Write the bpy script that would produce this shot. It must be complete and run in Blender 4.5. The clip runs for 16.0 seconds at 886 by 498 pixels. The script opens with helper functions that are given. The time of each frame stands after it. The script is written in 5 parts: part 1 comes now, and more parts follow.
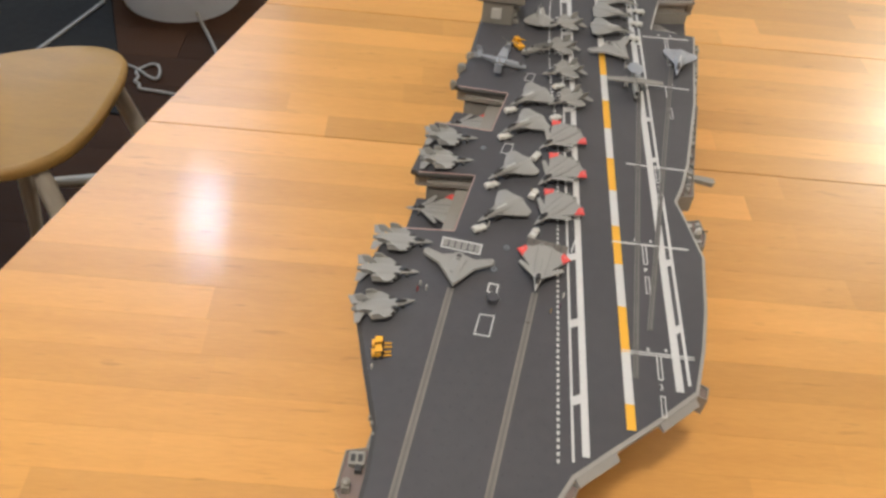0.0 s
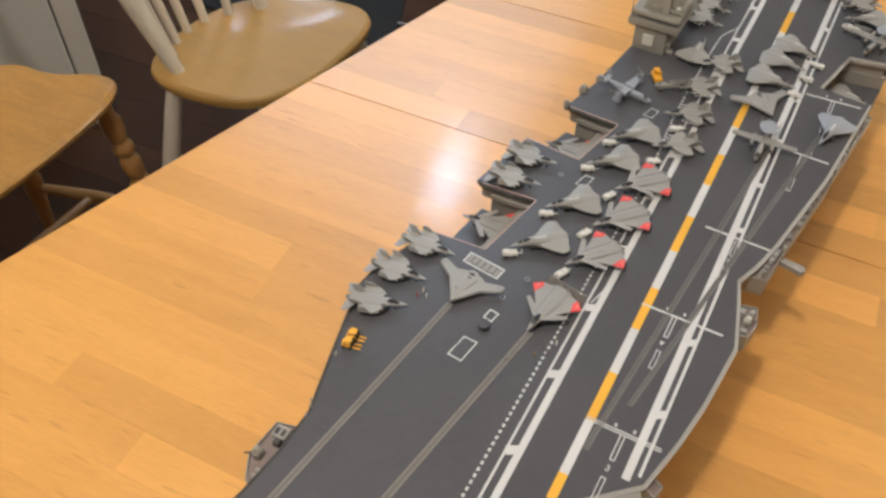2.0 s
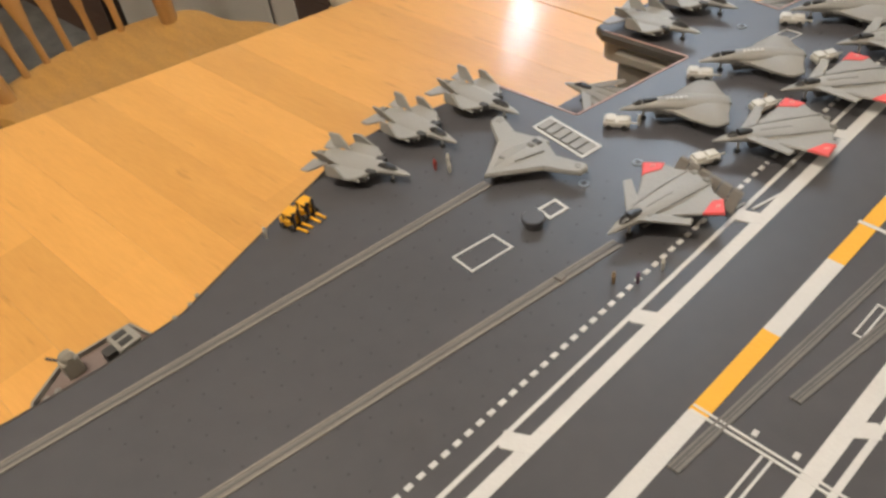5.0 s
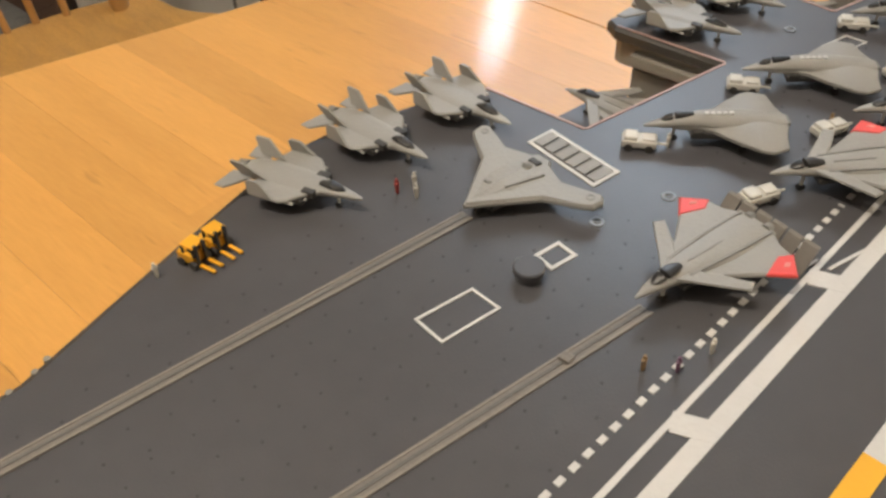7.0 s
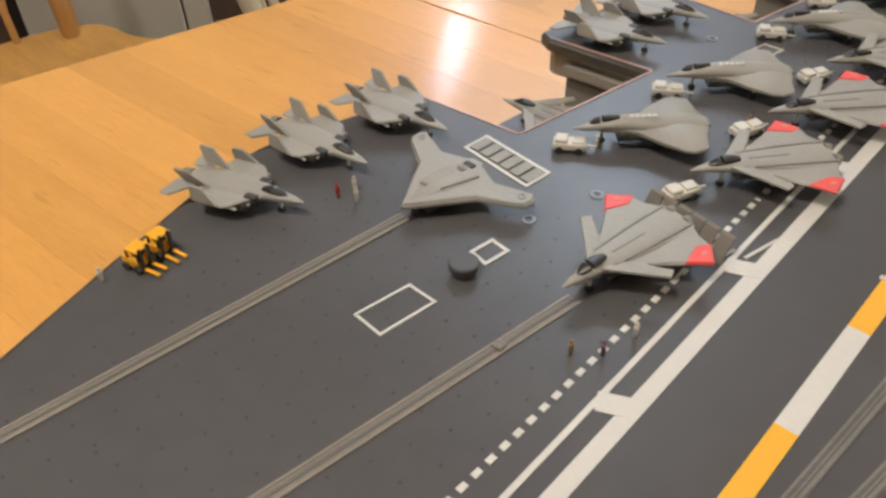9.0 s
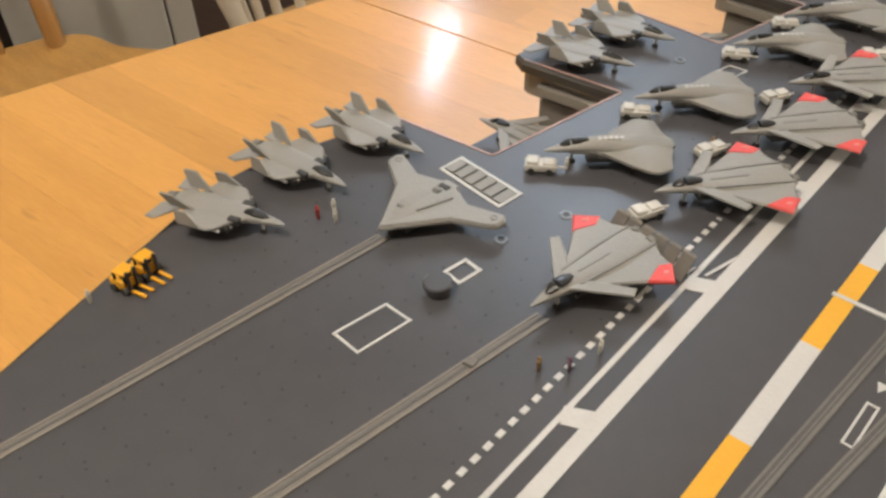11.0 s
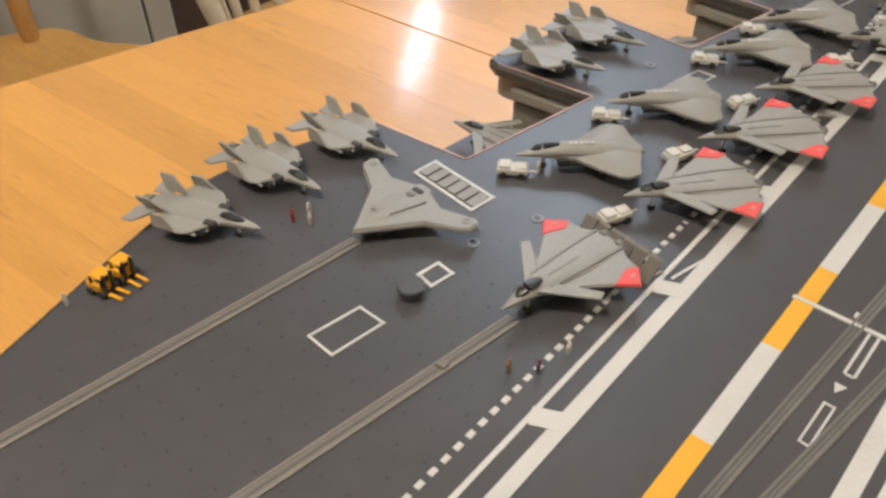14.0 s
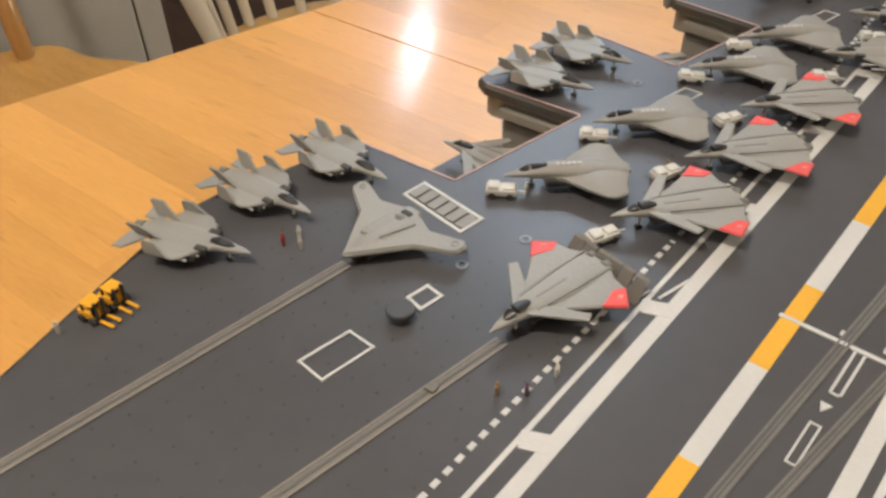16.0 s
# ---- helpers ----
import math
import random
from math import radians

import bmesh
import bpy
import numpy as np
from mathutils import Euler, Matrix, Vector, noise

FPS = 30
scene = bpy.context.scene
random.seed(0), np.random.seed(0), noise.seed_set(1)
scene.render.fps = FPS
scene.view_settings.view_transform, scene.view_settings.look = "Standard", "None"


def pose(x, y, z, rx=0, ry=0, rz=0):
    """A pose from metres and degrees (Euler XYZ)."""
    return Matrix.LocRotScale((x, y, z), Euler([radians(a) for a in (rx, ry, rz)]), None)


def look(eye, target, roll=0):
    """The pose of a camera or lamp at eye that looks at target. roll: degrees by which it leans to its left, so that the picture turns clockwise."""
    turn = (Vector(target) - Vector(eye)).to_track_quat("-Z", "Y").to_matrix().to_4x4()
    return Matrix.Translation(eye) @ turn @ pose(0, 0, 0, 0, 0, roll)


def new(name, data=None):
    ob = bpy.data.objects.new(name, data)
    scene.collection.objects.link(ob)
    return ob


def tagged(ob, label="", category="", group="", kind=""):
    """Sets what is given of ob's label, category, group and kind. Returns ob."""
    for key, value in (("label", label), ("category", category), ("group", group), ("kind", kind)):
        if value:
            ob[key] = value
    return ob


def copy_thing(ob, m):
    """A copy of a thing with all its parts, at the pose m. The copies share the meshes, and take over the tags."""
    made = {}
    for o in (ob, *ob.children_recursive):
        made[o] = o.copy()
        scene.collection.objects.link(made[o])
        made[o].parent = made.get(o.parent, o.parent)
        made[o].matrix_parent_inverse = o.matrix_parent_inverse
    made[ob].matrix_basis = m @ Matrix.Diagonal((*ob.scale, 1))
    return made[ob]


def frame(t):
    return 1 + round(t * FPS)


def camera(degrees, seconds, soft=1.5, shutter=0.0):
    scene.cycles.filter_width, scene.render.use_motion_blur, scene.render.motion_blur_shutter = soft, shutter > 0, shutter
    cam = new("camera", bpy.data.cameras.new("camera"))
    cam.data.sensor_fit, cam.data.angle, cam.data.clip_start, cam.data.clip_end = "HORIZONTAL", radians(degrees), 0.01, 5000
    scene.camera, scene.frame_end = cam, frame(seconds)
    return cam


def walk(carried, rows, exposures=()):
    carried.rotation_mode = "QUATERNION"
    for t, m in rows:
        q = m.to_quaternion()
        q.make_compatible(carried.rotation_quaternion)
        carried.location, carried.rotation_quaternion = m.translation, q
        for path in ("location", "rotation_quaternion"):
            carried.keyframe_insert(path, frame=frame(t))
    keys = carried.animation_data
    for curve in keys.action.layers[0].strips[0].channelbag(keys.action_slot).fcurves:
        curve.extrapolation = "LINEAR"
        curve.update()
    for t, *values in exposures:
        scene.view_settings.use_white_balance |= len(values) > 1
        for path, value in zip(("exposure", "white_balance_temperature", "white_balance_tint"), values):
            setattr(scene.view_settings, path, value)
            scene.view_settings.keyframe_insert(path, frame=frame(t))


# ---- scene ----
cam = camera(55.48, 16.0, soft=2.8)
PATH = [
    (0, (0.03238, 0.13057, 1.26839), (0.07084, 0.82781, 0.55259), 6.305),
    (0.5, (0.08837, 0.13134, 1.27635), (0.03893, 0.81703, 0.55014), 4.712),
    (1, (0.14411, 0.14581, 1.28062), (-0.00253, 0.79927, 0.53800), 3.648),
    (1.5, (0.19059, 0.15118, 1.29638), (-0.03491, 0.78592, 0.55729), 2.955),
    (2, (0.20032, 0.18410, 1.28924), (-0.07814, 0.79299, 0.54646), 0.870),
    (2.5, (0.20099, 0.19597, 1.28939), (-0.10984, 0.80804, 0.56224), 2.443),
    (3, (0.22026, 0.22994, 1.28475), (-0.14298, 0.78383, 0.53557), 0.091),
    (3.5, (0.23336, 0.27069, 1.23849), (-0.20672, 0.73928, 0.47249), -3.600),
    (4, (0.24269, 0.30421, 1.19091), (-0.22898, 0.74252, 0.42579), -8.741),
    (4.5, (0.23210, 0.31680, 1.10724), (-0.27469, 0.76718, 0.37217), -9.520),
    (4.7, (0.231, 0.318, 1.078), (-0.3035, 0.796, 0.38099), -9.100),
    (6.8, (0.176, 0.368, 1.001), (-0.32296, 0.90846, 0.32355), -2.500),
    (7, (0.17793, 0.36962, 1.00124), (-0.33036, 0.90082, 0.32340), -3.125),
    (7.5, (0.18162, 0.36869, 1.00048), (-0.32262, 0.91701, 0.33334), -2.539),
    (8, (0.19156, 0.36392, 1.00393), (-0.30589, 0.93584, 0.35166), -2.313),
    (8.5, (0.19148, 0.36443, 1.00223), (-0.30293, 0.93790, 0.34902), -2.320),
    (9, (0.19054, 0.36513, 1.00202), (-0.29574, 0.94039, 0.34429), -2.126),
    (11.5, (0.19823, 0.36366, 1.01372), (-0.27783, 0.95062, 0.35886), -1.807),
    (12, (0.19904, 0.36482, 1.01382), (-0.27504, 0.94904, 0.35508), -1.867),
    (12.5, (0.19904, 0.36483, 1.01494), (-0.26724, 0.95055, 0.35197), -1.407),
    (13, (0.19897, 0.36373, 1.01525), (-0.26308, 0.95262, 0.35214), -1.188),
    (13.5, (0.19826, 0.36313, 1.01517), (-0.25940, 0.95587, 0.35245), -0.909),
    (14, (0.19930, 0.36346, 1.01750), (-0.25515, 0.96118, 0.35704), -0.571),
    (14.5, (0.19925, 0.36451, 1.01651), (-0.25321, 0.96672, 0.35877), -0.556),
    (15, (0.19887, 0.36223, 1.01816), (-0.24971, 0.96874, 0.36171), -0.299),
    (15.5, (0.19980, 0.36410, 1.02023), (-0.25164, 0.96786, 0.36320), -0.610),
    (16, (0.20072, 0.36614, 1.02186), (-0.25563, 0.97074, 0.36902), -1.158),
]
BALANCE = [(0, 0.0, 5850, 10), (2, 0.03, 5900, 10), (4, 0.03, 6250, 10), (7, 0.0, 6450, 10), (9, 0.0, 6350, 10), (16, 0.03, 6300, 10)]
walk(cam, [(t, look(eye, target, roll)) for t, eye, target, roll in PATH], BALANCE)

# ---- world, lamps, exposure ----
world = bpy.data.worlds.new("room_world")
scene.world = world
world.use_nodes = True
world.node_tree.nodes["Background"].inputs[0].default_value = (1.0, 0.86, 0.7, 1)
world.node_tree.nodes["Background"].inputs[1].default_value = 0.02


def lamp(name, place, watts, radius, colour):
    data = bpy.data.lights.new(name, "POINT")
    data.energy, data.shadow_soft_size, data.color = watts, radius, colour
    ob = new(name, data)
    ob.matrix_world = pose(*place)
    return ob


LAMP_A = (-0.62, 2.02, 2.10)
LAMP_B = (-1.62, 2.62, 2.02)
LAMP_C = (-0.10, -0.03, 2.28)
FILL_D = (-0.45, -0.50, 2.26)
panel_data = bpy.data.lights.new("ceiling_panel_light", "AREA")
panel_data.shape, panel_data.size, panel_data.size_y = "RECTANGLE", 1.1, 1.7
panel_data.energy, panel_data.color = 18, (0.70, 0.84, 1.0)
new("ceiling_panel_light", panel_data).matrix_world = pose(-1.15, 2.92, 2.38)
LAMP_E = (2.30, 3.20, 2.15)
lamp("lamp_light_e", LAMP_E, 66, 0.12, (1.0, 0.91, 0.74))
lamp("lamp_light_a", LAMP_A, 13, 0.065, (0.70, 0.84, 1.0))
lamp("lamp_light_b", LAMP_B, 12, 0.05, (0.70, 0.84, 1.0))
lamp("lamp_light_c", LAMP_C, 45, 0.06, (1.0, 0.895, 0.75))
# weak soft fill added behind the key lamp to lift shadows; no known source
lamp("fill_light_d", FILL_D, 9, 0.25, (1.0, 0.895, 0.75))

# ---- materials ----


def material(name, colour, rough=0.5, metal=0.0, vary=0.15, scale=40.0, bump=0.0, bump_scale=300.0, coat=0.0, island=0.0, stretch=(1, 1, 1), second=None, flecks=0.0):
    """A surface with variation at two scales, optional relief and per-object tone."""
    m = bpy.data.materials.new(name)
    m.use_nodes = True
    nt = m.node_tree
    N, L = nt.nodes, nt.links
    b = N["Principled BSDF"]
    b.inputs["Roughness"].default_value, b.inputs["Metallic"].default_value = rough, metal
    b.inputs["Coat Weight"].default_value = coat
    b.inputs["Coat Roughness"].default_value = 0.10
    co, mp = N.new("ShaderNodeTexCoord"), N.new("ShaderNodeMapping")
    mp.inputs["Scale"].default_value = stretch
    L.new(co.outputs["Object"], mp.inputs["Vector"])
    big, fine = N.new("ShaderNodeTexNoise"), N.new("ShaderNodeTexNoise")
    big.inputs["Scale"].default_value, fine.inputs["Scale"].default_value = scale, scale * 9
    big.inputs["Detail"].default_value, fine.inputs["Detail"].default_value = 4, 3
    for n in (big, fine):
        L.new(mp.outputs["Vector"], n.inputs["Vector"])
    mix = N.new("ShaderNodeMix")
    mix.data_type = "RGBA"
    lo = tuple(c * (1 - vary) for c in colour)
    hi = tuple(min(1, c * (1 + vary)) for c in (second or colour))
    mix.inputs["A"].default_value, mix.inputs["B"].default_value = (*lo, 1), (*hi, 1)
    add = N.new("ShaderNodeMath")
    add.operation = "MULTIPLY_ADD"
    add.inputs[1].default_value, add.inputs[2].default_value = 0.45, 0.0
    L.new(fine.outputs["Fac"], add.inputs[0])
    add2 = N.new("ShaderNodeMath")
    add2.operation = "MULTIPLY_ADD"
    add2.inputs[1].default_value = 0.6
    L.new(big.outputs["Fac"], add2.inputs[0])
    L.new(add.outputs[0], add2.inputs[2])
    L.new(add2.outputs[0], mix.inputs["Factor"])
    out = mix.outputs["Result"]
    if flecks:
        spot, ramp, dark = N.new("ShaderNodeTexNoise"), N.new("ShaderNodeMapRange"), N.new("ShaderNodeMix")
        spot.inputs["Scale"].default_value, spot.inputs["Detail"].default_value = scale * 3.2, 2
        L.new(mp.outputs["Vector"], spot.inputs["Vector"])
        ramp.inputs["From Min"].default_value, ramp.inputs["From Max"].default_value = 0.66, 0.76
        ramp.inputs["To Max"].default_value = flecks
        L.new(spot.outputs["Fac"], ramp.inputs["Value"])
        dark.data_type = "RGBA"
        dark.inputs["B"].default_value = (*(c * 0.45 for c in colour), 1)
        L.new(ramp.outputs["Result"], dark.inputs["Factor"])
        L.new(out, dark.inputs["A"])
        out = dark.outputs["Result"]
    if island:
        info, hsv, rng = N.new("ShaderNodeObjectInfo"), N.new("ShaderNodeHueSaturation"), N.new("ShaderNodeMapRange")
        rng.inputs["To Min"].default_value, rng.inputs["To Max"].default_value = 1 - island, 1 + island
        L.new(info.outputs["Random"], rng.inputs["Value"])
        L.new(rng.outputs["Result"], hsv.inputs["Value"])
        L.new(out, hsv.inputs["Color"])
        out = hsv.outputs["Color"]
    L.new(out, b.inputs["Base Color"])
    rr = N.new("ShaderNodeMapRange")
    rr.inputs["To Min"].default_value, rr.inputs["To Max"].default_value = max(0.02, rough * 0.85), min(1, rough * 1.15)
    L.new(big.outputs["Fac"], rr.inputs["Value"])
    L.new(rr.outputs["Result"], b.inputs["Roughness"])
    if bump:
        bn, bp = N.new("ShaderNodeTexNoise"), N.new("ShaderNodeBump")
        bn.inputs["Scale"].default_value = bump_scale
        bp.inputs["Strength"].default_value, bp.inputs["Distance"].default_value = bump, 0.001
        L.new(mp.outputs["Vector"], bn.inputs["Vector"])
        L.new(bn.outputs["Fac"], bp.inputs["Height"])
        L.new(bp.outputs["Normal"], b.inputs["Normal"])
        if coat:
            L.new(bp.outputs["Normal"], b.inputs["Coat Normal"])
    return m


def plastic(name, colour, rough=0.5, vary=0.06):
    return material(name, colour, rough, vary=vary, scale=60, bump=0.15, bump_scale=900)


M_STAVE = material("lacquered_beech_stave", (0.68, 0.325, 0.074), 0.36, vary=0.13, scale=9, bump=0.09, bump_scale=110, coat=0.30, island=0.15, stretch=(1, 7, 1), second=(0.75, 0.395, 0.102), flecks=0.3)
M_STAVE.node_tree.nodes["Principled BSDF"].inputs["Specular IOR Level"].default_value = 0.55
M_LEAF = material("glossier_beech_leaf_stave", (0.68, 0.325, 0.074), 0.30, vary=0.13, scale=9, bump=0.09, bump_scale=110, coat=0.40, island=0.15, stretch=(1, 7, 1), second=(0.75, 0.395, 0.102), flecks=0.3)
M_EDGE = material("lacquered_beech_edge", (0.58, 0.30, 0.10), 0.3, vary=0.15, scale=8, coat=0.4, stretch=(7, 1, 1))
M_GROOVE = material("dark_joint", (0.10, 0.05, 0.02), 0.7)
M_DECK = material("dark_grey_deck_paint", (0.081, 0.079, 0.085), 0.31, vary=0.20, scale=14, bump=0.07, bump_scale=1600)
M_DECK.node_tree.nodes["Principled BSDF"].inputs["Specular IOR Level"].default_value = 0.38
M_SLAB = plastic("grey_hull_plastic", (0.28, 0.26, 0.225), 0.5)
M_SHADERIM = plastic("shade_darkened_deck_edge", (0.055, 0.050, 0.045), 0.45)
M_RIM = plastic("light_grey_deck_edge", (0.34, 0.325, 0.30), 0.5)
M_RED = plastic("hull_red_paint", (0.30, 0.05, 0.035), 0.5)
M_WHITE = plastic("white_marking_and_glint", (0.60, 0.59, 0.575), 0.5, 0.10)
M_FADED = plastic("worn_grey_marking", (0.178, 0.165, 0.150), 0.5, 0.35)
M_SMEAR = plastic("worn_deck_smear", (0.100, 0.096, 0.094), 0.5, 0.25)
M_TRACK = plastic("catapult_track_brown", (0.175, 0.157, 0.138), 0.5, 0.25)
M_RING = plastic("pale_blue_grey_ring", (0.24, 0.26, 0.29), 0.45)
M_TRACKRIM = plastic("catapult_track_edge", (0.225, 0.20, 0.172), 0.5, 0.3)
M_FLAP = plastic("deflector_flap_grey", (0.27, 0.26, 0.24), 0.45, 0.12)
M_SLOT = plastic("catapult_slot", (0.13, 0.122, 0.115), 0.6)
M_TOWER = plastic("warm_grey_island_plastic", (0.27, 0.25, 0.21), 0.5, 0.12)
M_RIDGE = plastic("shaded_grey_groove", (0.24, 0.235, 0.22), 0.5)
M_SPON = plastic("reddish_grey_sponson_floor", (0.20, 0.15, 0.13), 0.55)
M_YELLOW = plastic("yellow_marking", (0.80, 0.42, 0.03), 0.5)
M_TAPE = material("red_white_edge_tape", (0.40, 0.16, 0.13), 0.5, vary=0.1, scale=330, second=(0.56, 0.46, 0.43))
M_JET = plastic("pale_grey_airframe", (0.300, 0.292, 0.272), 0.42)
M_JET2 = plastic("warm_grey_airframe", (0.285, 0.272, 0.245), 0.45)
M_SEAM = plastic("dark_panel_line", (0.19, 0.185, 0.17), 0.55)
M_BLUE = plastic("blue_grey_airframe", (0.30, 0.315, 0.345), 0.42)
M_EMBLEM = plastic("pale_red_emblem", (0.72, 0.24, 0.21), 0.45)
M_GLASS = plastic("smoked_canopy", (0.028, 0.026, 0.025), 0.30)
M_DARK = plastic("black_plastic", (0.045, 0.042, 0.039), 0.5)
M_RTIP = plastic("red_wing_tip", (0.75, 0.085, 0.075), 0.42)
M_PALE = plastic("off_white_plastic", (0.62, 0.60, 0.55), 0.45)
M_TRUCK = plastic("yellow_vehicle", (0.82, 0.40, 0.02), 0.4)
M_CREAM = material("cream_painted_wood", (0.62, 0.55, 0.44), 0.4, vary=0.05, scale=20)
M_SEAT = material("oak_seat", (0.43, 0.25, 0.068), 0.50, vary=0.24, scale=7, coat=0.10, stretch=(1, 6, 1), bump=0.05, bump_scale=40)
M_SOCKET = plastic("deck_socket", (0.046, 0.045, 0.046), 0.6)
M_SEAT2 = material("golden_oak_seat", (0.52, 0.270, 0.062), 0.42, vary=0.50, scale=12, coat=0.45, stretch=(1, 5, 1), bump=0.05, bump_scale=40, flecks=0.25)
M_OAK = material("golden_oak", (0.44, 0.225, 0.068), 0.3, vary=0.25, scale=7, coat=0.3, stretch=(6, 6, 1))
M_FLOOR = material("dark_brown_floorboard", (0.048, 0.021, 0.009), 0.7, vary=0.2, scale=5, stretch=(1, 9, 1), island=0.2)
M_FLOOR.node_tree.nodes["Principled BSDF"].inputs["Specular IOR Level"].default_value = 0.2
M_WALL = material("grey_beige_wall_paint", (0.56, 0.52, 0.46), 0.75, vary=0.05, scale=4)
M_CEIL = material("white_ceiling_paint", (0.75, 0.72, 0.66), 0.8, vary=0.03, scale=4)
M_WPLAST = plastic("white_plastic", (0.75, 0.77, 0.80), 0.3)
M_SPECKLE = material("speckled_grey_fabric", (0.035, 0.033, 0.030), 0.9, vary=0.4, scale=30, bump=0.4, bump_scale=300, second=(0.20, 0.19, 0.17))
M_CABLE = plastic("pale_cable_rubber", (0.33, 0.31, 0.28), 0.5)
M_DARKWOOD = material("dark_stained_wood", (0.03, 0.02, 0.015), 0.45, vary=0.3, scale=6, stretch=(6, 1, 1))
M_RUG = material("black_rug_pile", (0.010, 0.009, 0.008), 0.9, vary=0.3, scale=60, bump=0.5, bump_scale=400)
M_GREYPANEL = material("light_grey_panel", (0.55, 0.52, 0.47), 0.5, vary=0.06, scale=5)
M_FIGS = [plastic("figure_" + n, c) for n, c in (("white", (0.6, 0.57, 0.5)), ("red", (0.35, 0.04, 0.03)), ("brown", (0.25, 0.15, 0.06)), ("purple", (0.12, 0.05, 0.09)))]
# ---- mesh helpers ----


def link(name, bm, mat, parent=None, label="", smooth=False):
    bmesh.ops.recalc_face_normals(bm, faces=bm.faces)
    me = bpy.data.meshes.new(name)
    bm.to_mesh(me)
    bm.free()
    me.materials.append(mat)
    if smooth:
        me.polygons.foreach_set("use_smooth", [True] * len(me.polygons))
        me.set_sharp_from_angle(angle=radians(38))
    ob = new(name, me)
    ob.parent = parent
    if label:
        ob["label"] = label
    return ob


def part(name, bm, mat, parent, label="", smooth=False):
    return link(name, bm, mat, parent, label, smooth)


def thing(name, m, label, category, group="", kind=""):
    ob = new(name)
    ob.empty_display_size = 0.01
    ob.matrix_world = m
    return tagged(ob, label, category, group, kind)


def prism(pts, z0, z1, bm=None, inset=0.0, drop=0.0):
    """A flat polygon with thickness; inset and drop round its upper rim."""
    bm = bm or bmesh.new()
    n = len(pts)
    cx, cy = sum(p[0] for p in pts) / n, sum(p[1] for p in pts) / n
    rings = [[(x, y, z0) for x, y in pts], [(x, y, z1 - drop) for x, y in pts]]
    if inset:
        ring = []
        for x, y in pts:
            d = math.hypot(x - cx, y - cy) or 1
            k = max(0, 1 - inset / d)
            ring.append((cx + (x - cx) * k, cy + (y - cy) * k, z1))
        rings.append(ring)
    vs = [[bm.verts.new(p) for p in r] for r in rings]
    for a, b in zip(vs, vs[1:]):
        for i in range(n):
            bm.faces.new((a[i], a[(i + 1) % n], b[(i + 1) % n], b[i]))
    bm.faces.new(vs[0][::-1])
    bm.faces.new(vs[-1])
    return bm


def loft(rings, bm=None):
    """A skin through rings of points with as many points each, closed at both ends."""
    bm = bm or bmesh.new()
    vs = [[bm.verts.new(p) for p in r] for r in rings]
    n = len(rings[0])
    for a, b in zip(vs, vs[1:]):
        for i in range(n):
            bm.faces.new((a[i], a[(i + 1) % n], b[(i + 1) % n], b[i]))
    bm.faces.new(vs[0][::-1])
    bm.faces.new(vs[-1])
    return bm


def body(stations, n=12, power=0.8, bm=None):
    """A fuselage along x: stations of x, half width, z low, z high."""
    rings = []
    for x, w, lo, hi in stations:
        c, h, ring = (lo + hi) / 2, (hi - lo) / 2, []
        for i in range(n):
            a = 2 * math.pi * i / n
            ca, sa = math.cos(a), math.sin(a)
            ring.append((x, w * math.copysign(abs(ca) ** power, ca), c + h * math.copysign(abs(sa) ** power, sa)))
        rings.append(ring)
    return loft(rings, bm)


def rod(a, b, r0, r1=None, n=8, bm=None):
    """A round bar from a to b."""
    a, b = Vector(a), Vector(b)
    r1 = r0 if r1 is None else r1
    q = (b - a).to_track_quat("Z", "Y")
    rings = [[c + q @ Vector((r * math.cos(2 * math.pi * i / n), r * math.sin(2 * math.pi * i / n), 0)) for i in range(n)] for c, r in ((a, r0), (b, r1))]
    return loft(rings, bm)


def turned(a, b, profile, n=14, bm=None):
    """A turned bar from a to b: profile of (share of the way, radius)."""
    a, b = Vector(a), Vector(b)
    q = (b - a).to_track_quat("Z", "Y")
    rings = [[a + (b - a) * s + q @ Vector((r * math.cos(2 * math.pi * i / n), r * math.sin(2 * math.pi * i / n), 0)) for i in range(n)] for s, r in profile]
    return loft(rings, bm)


def block(x0, x1, y0, y1, z0, z1, bevel=0.0, bm=None):
    own = bmesh.new()
    v = [own.verts.new((x, y, z)) for x in (x0, x1) for y in (y0, y1) for z in (z0, z1)]
    for f in ((0, 1, 3, 2), (4, 6, 7, 5), (0, 4, 5, 1), (2, 3, 7, 6), (0, 2, 6, 4), (1, 5, 7, 3)):
        own.faces.new([v[i] for i in f])
    if bevel:
        bmesh.ops.bevel(own, geom=own.edges[:], offset=bevel, segments=2, profile=0.6, affect="EDGES")
    if bm is None:
        return own
    me = bpy.data.meshes.new("tmp")
    own.to_mesh(me)
    own.free()
    bm.from_mesh(me)
    bpy.data.meshes.remove(me)
    return bm


def mirrored(pts):
    return [(x, -y) for x, y in reversed(pts)]


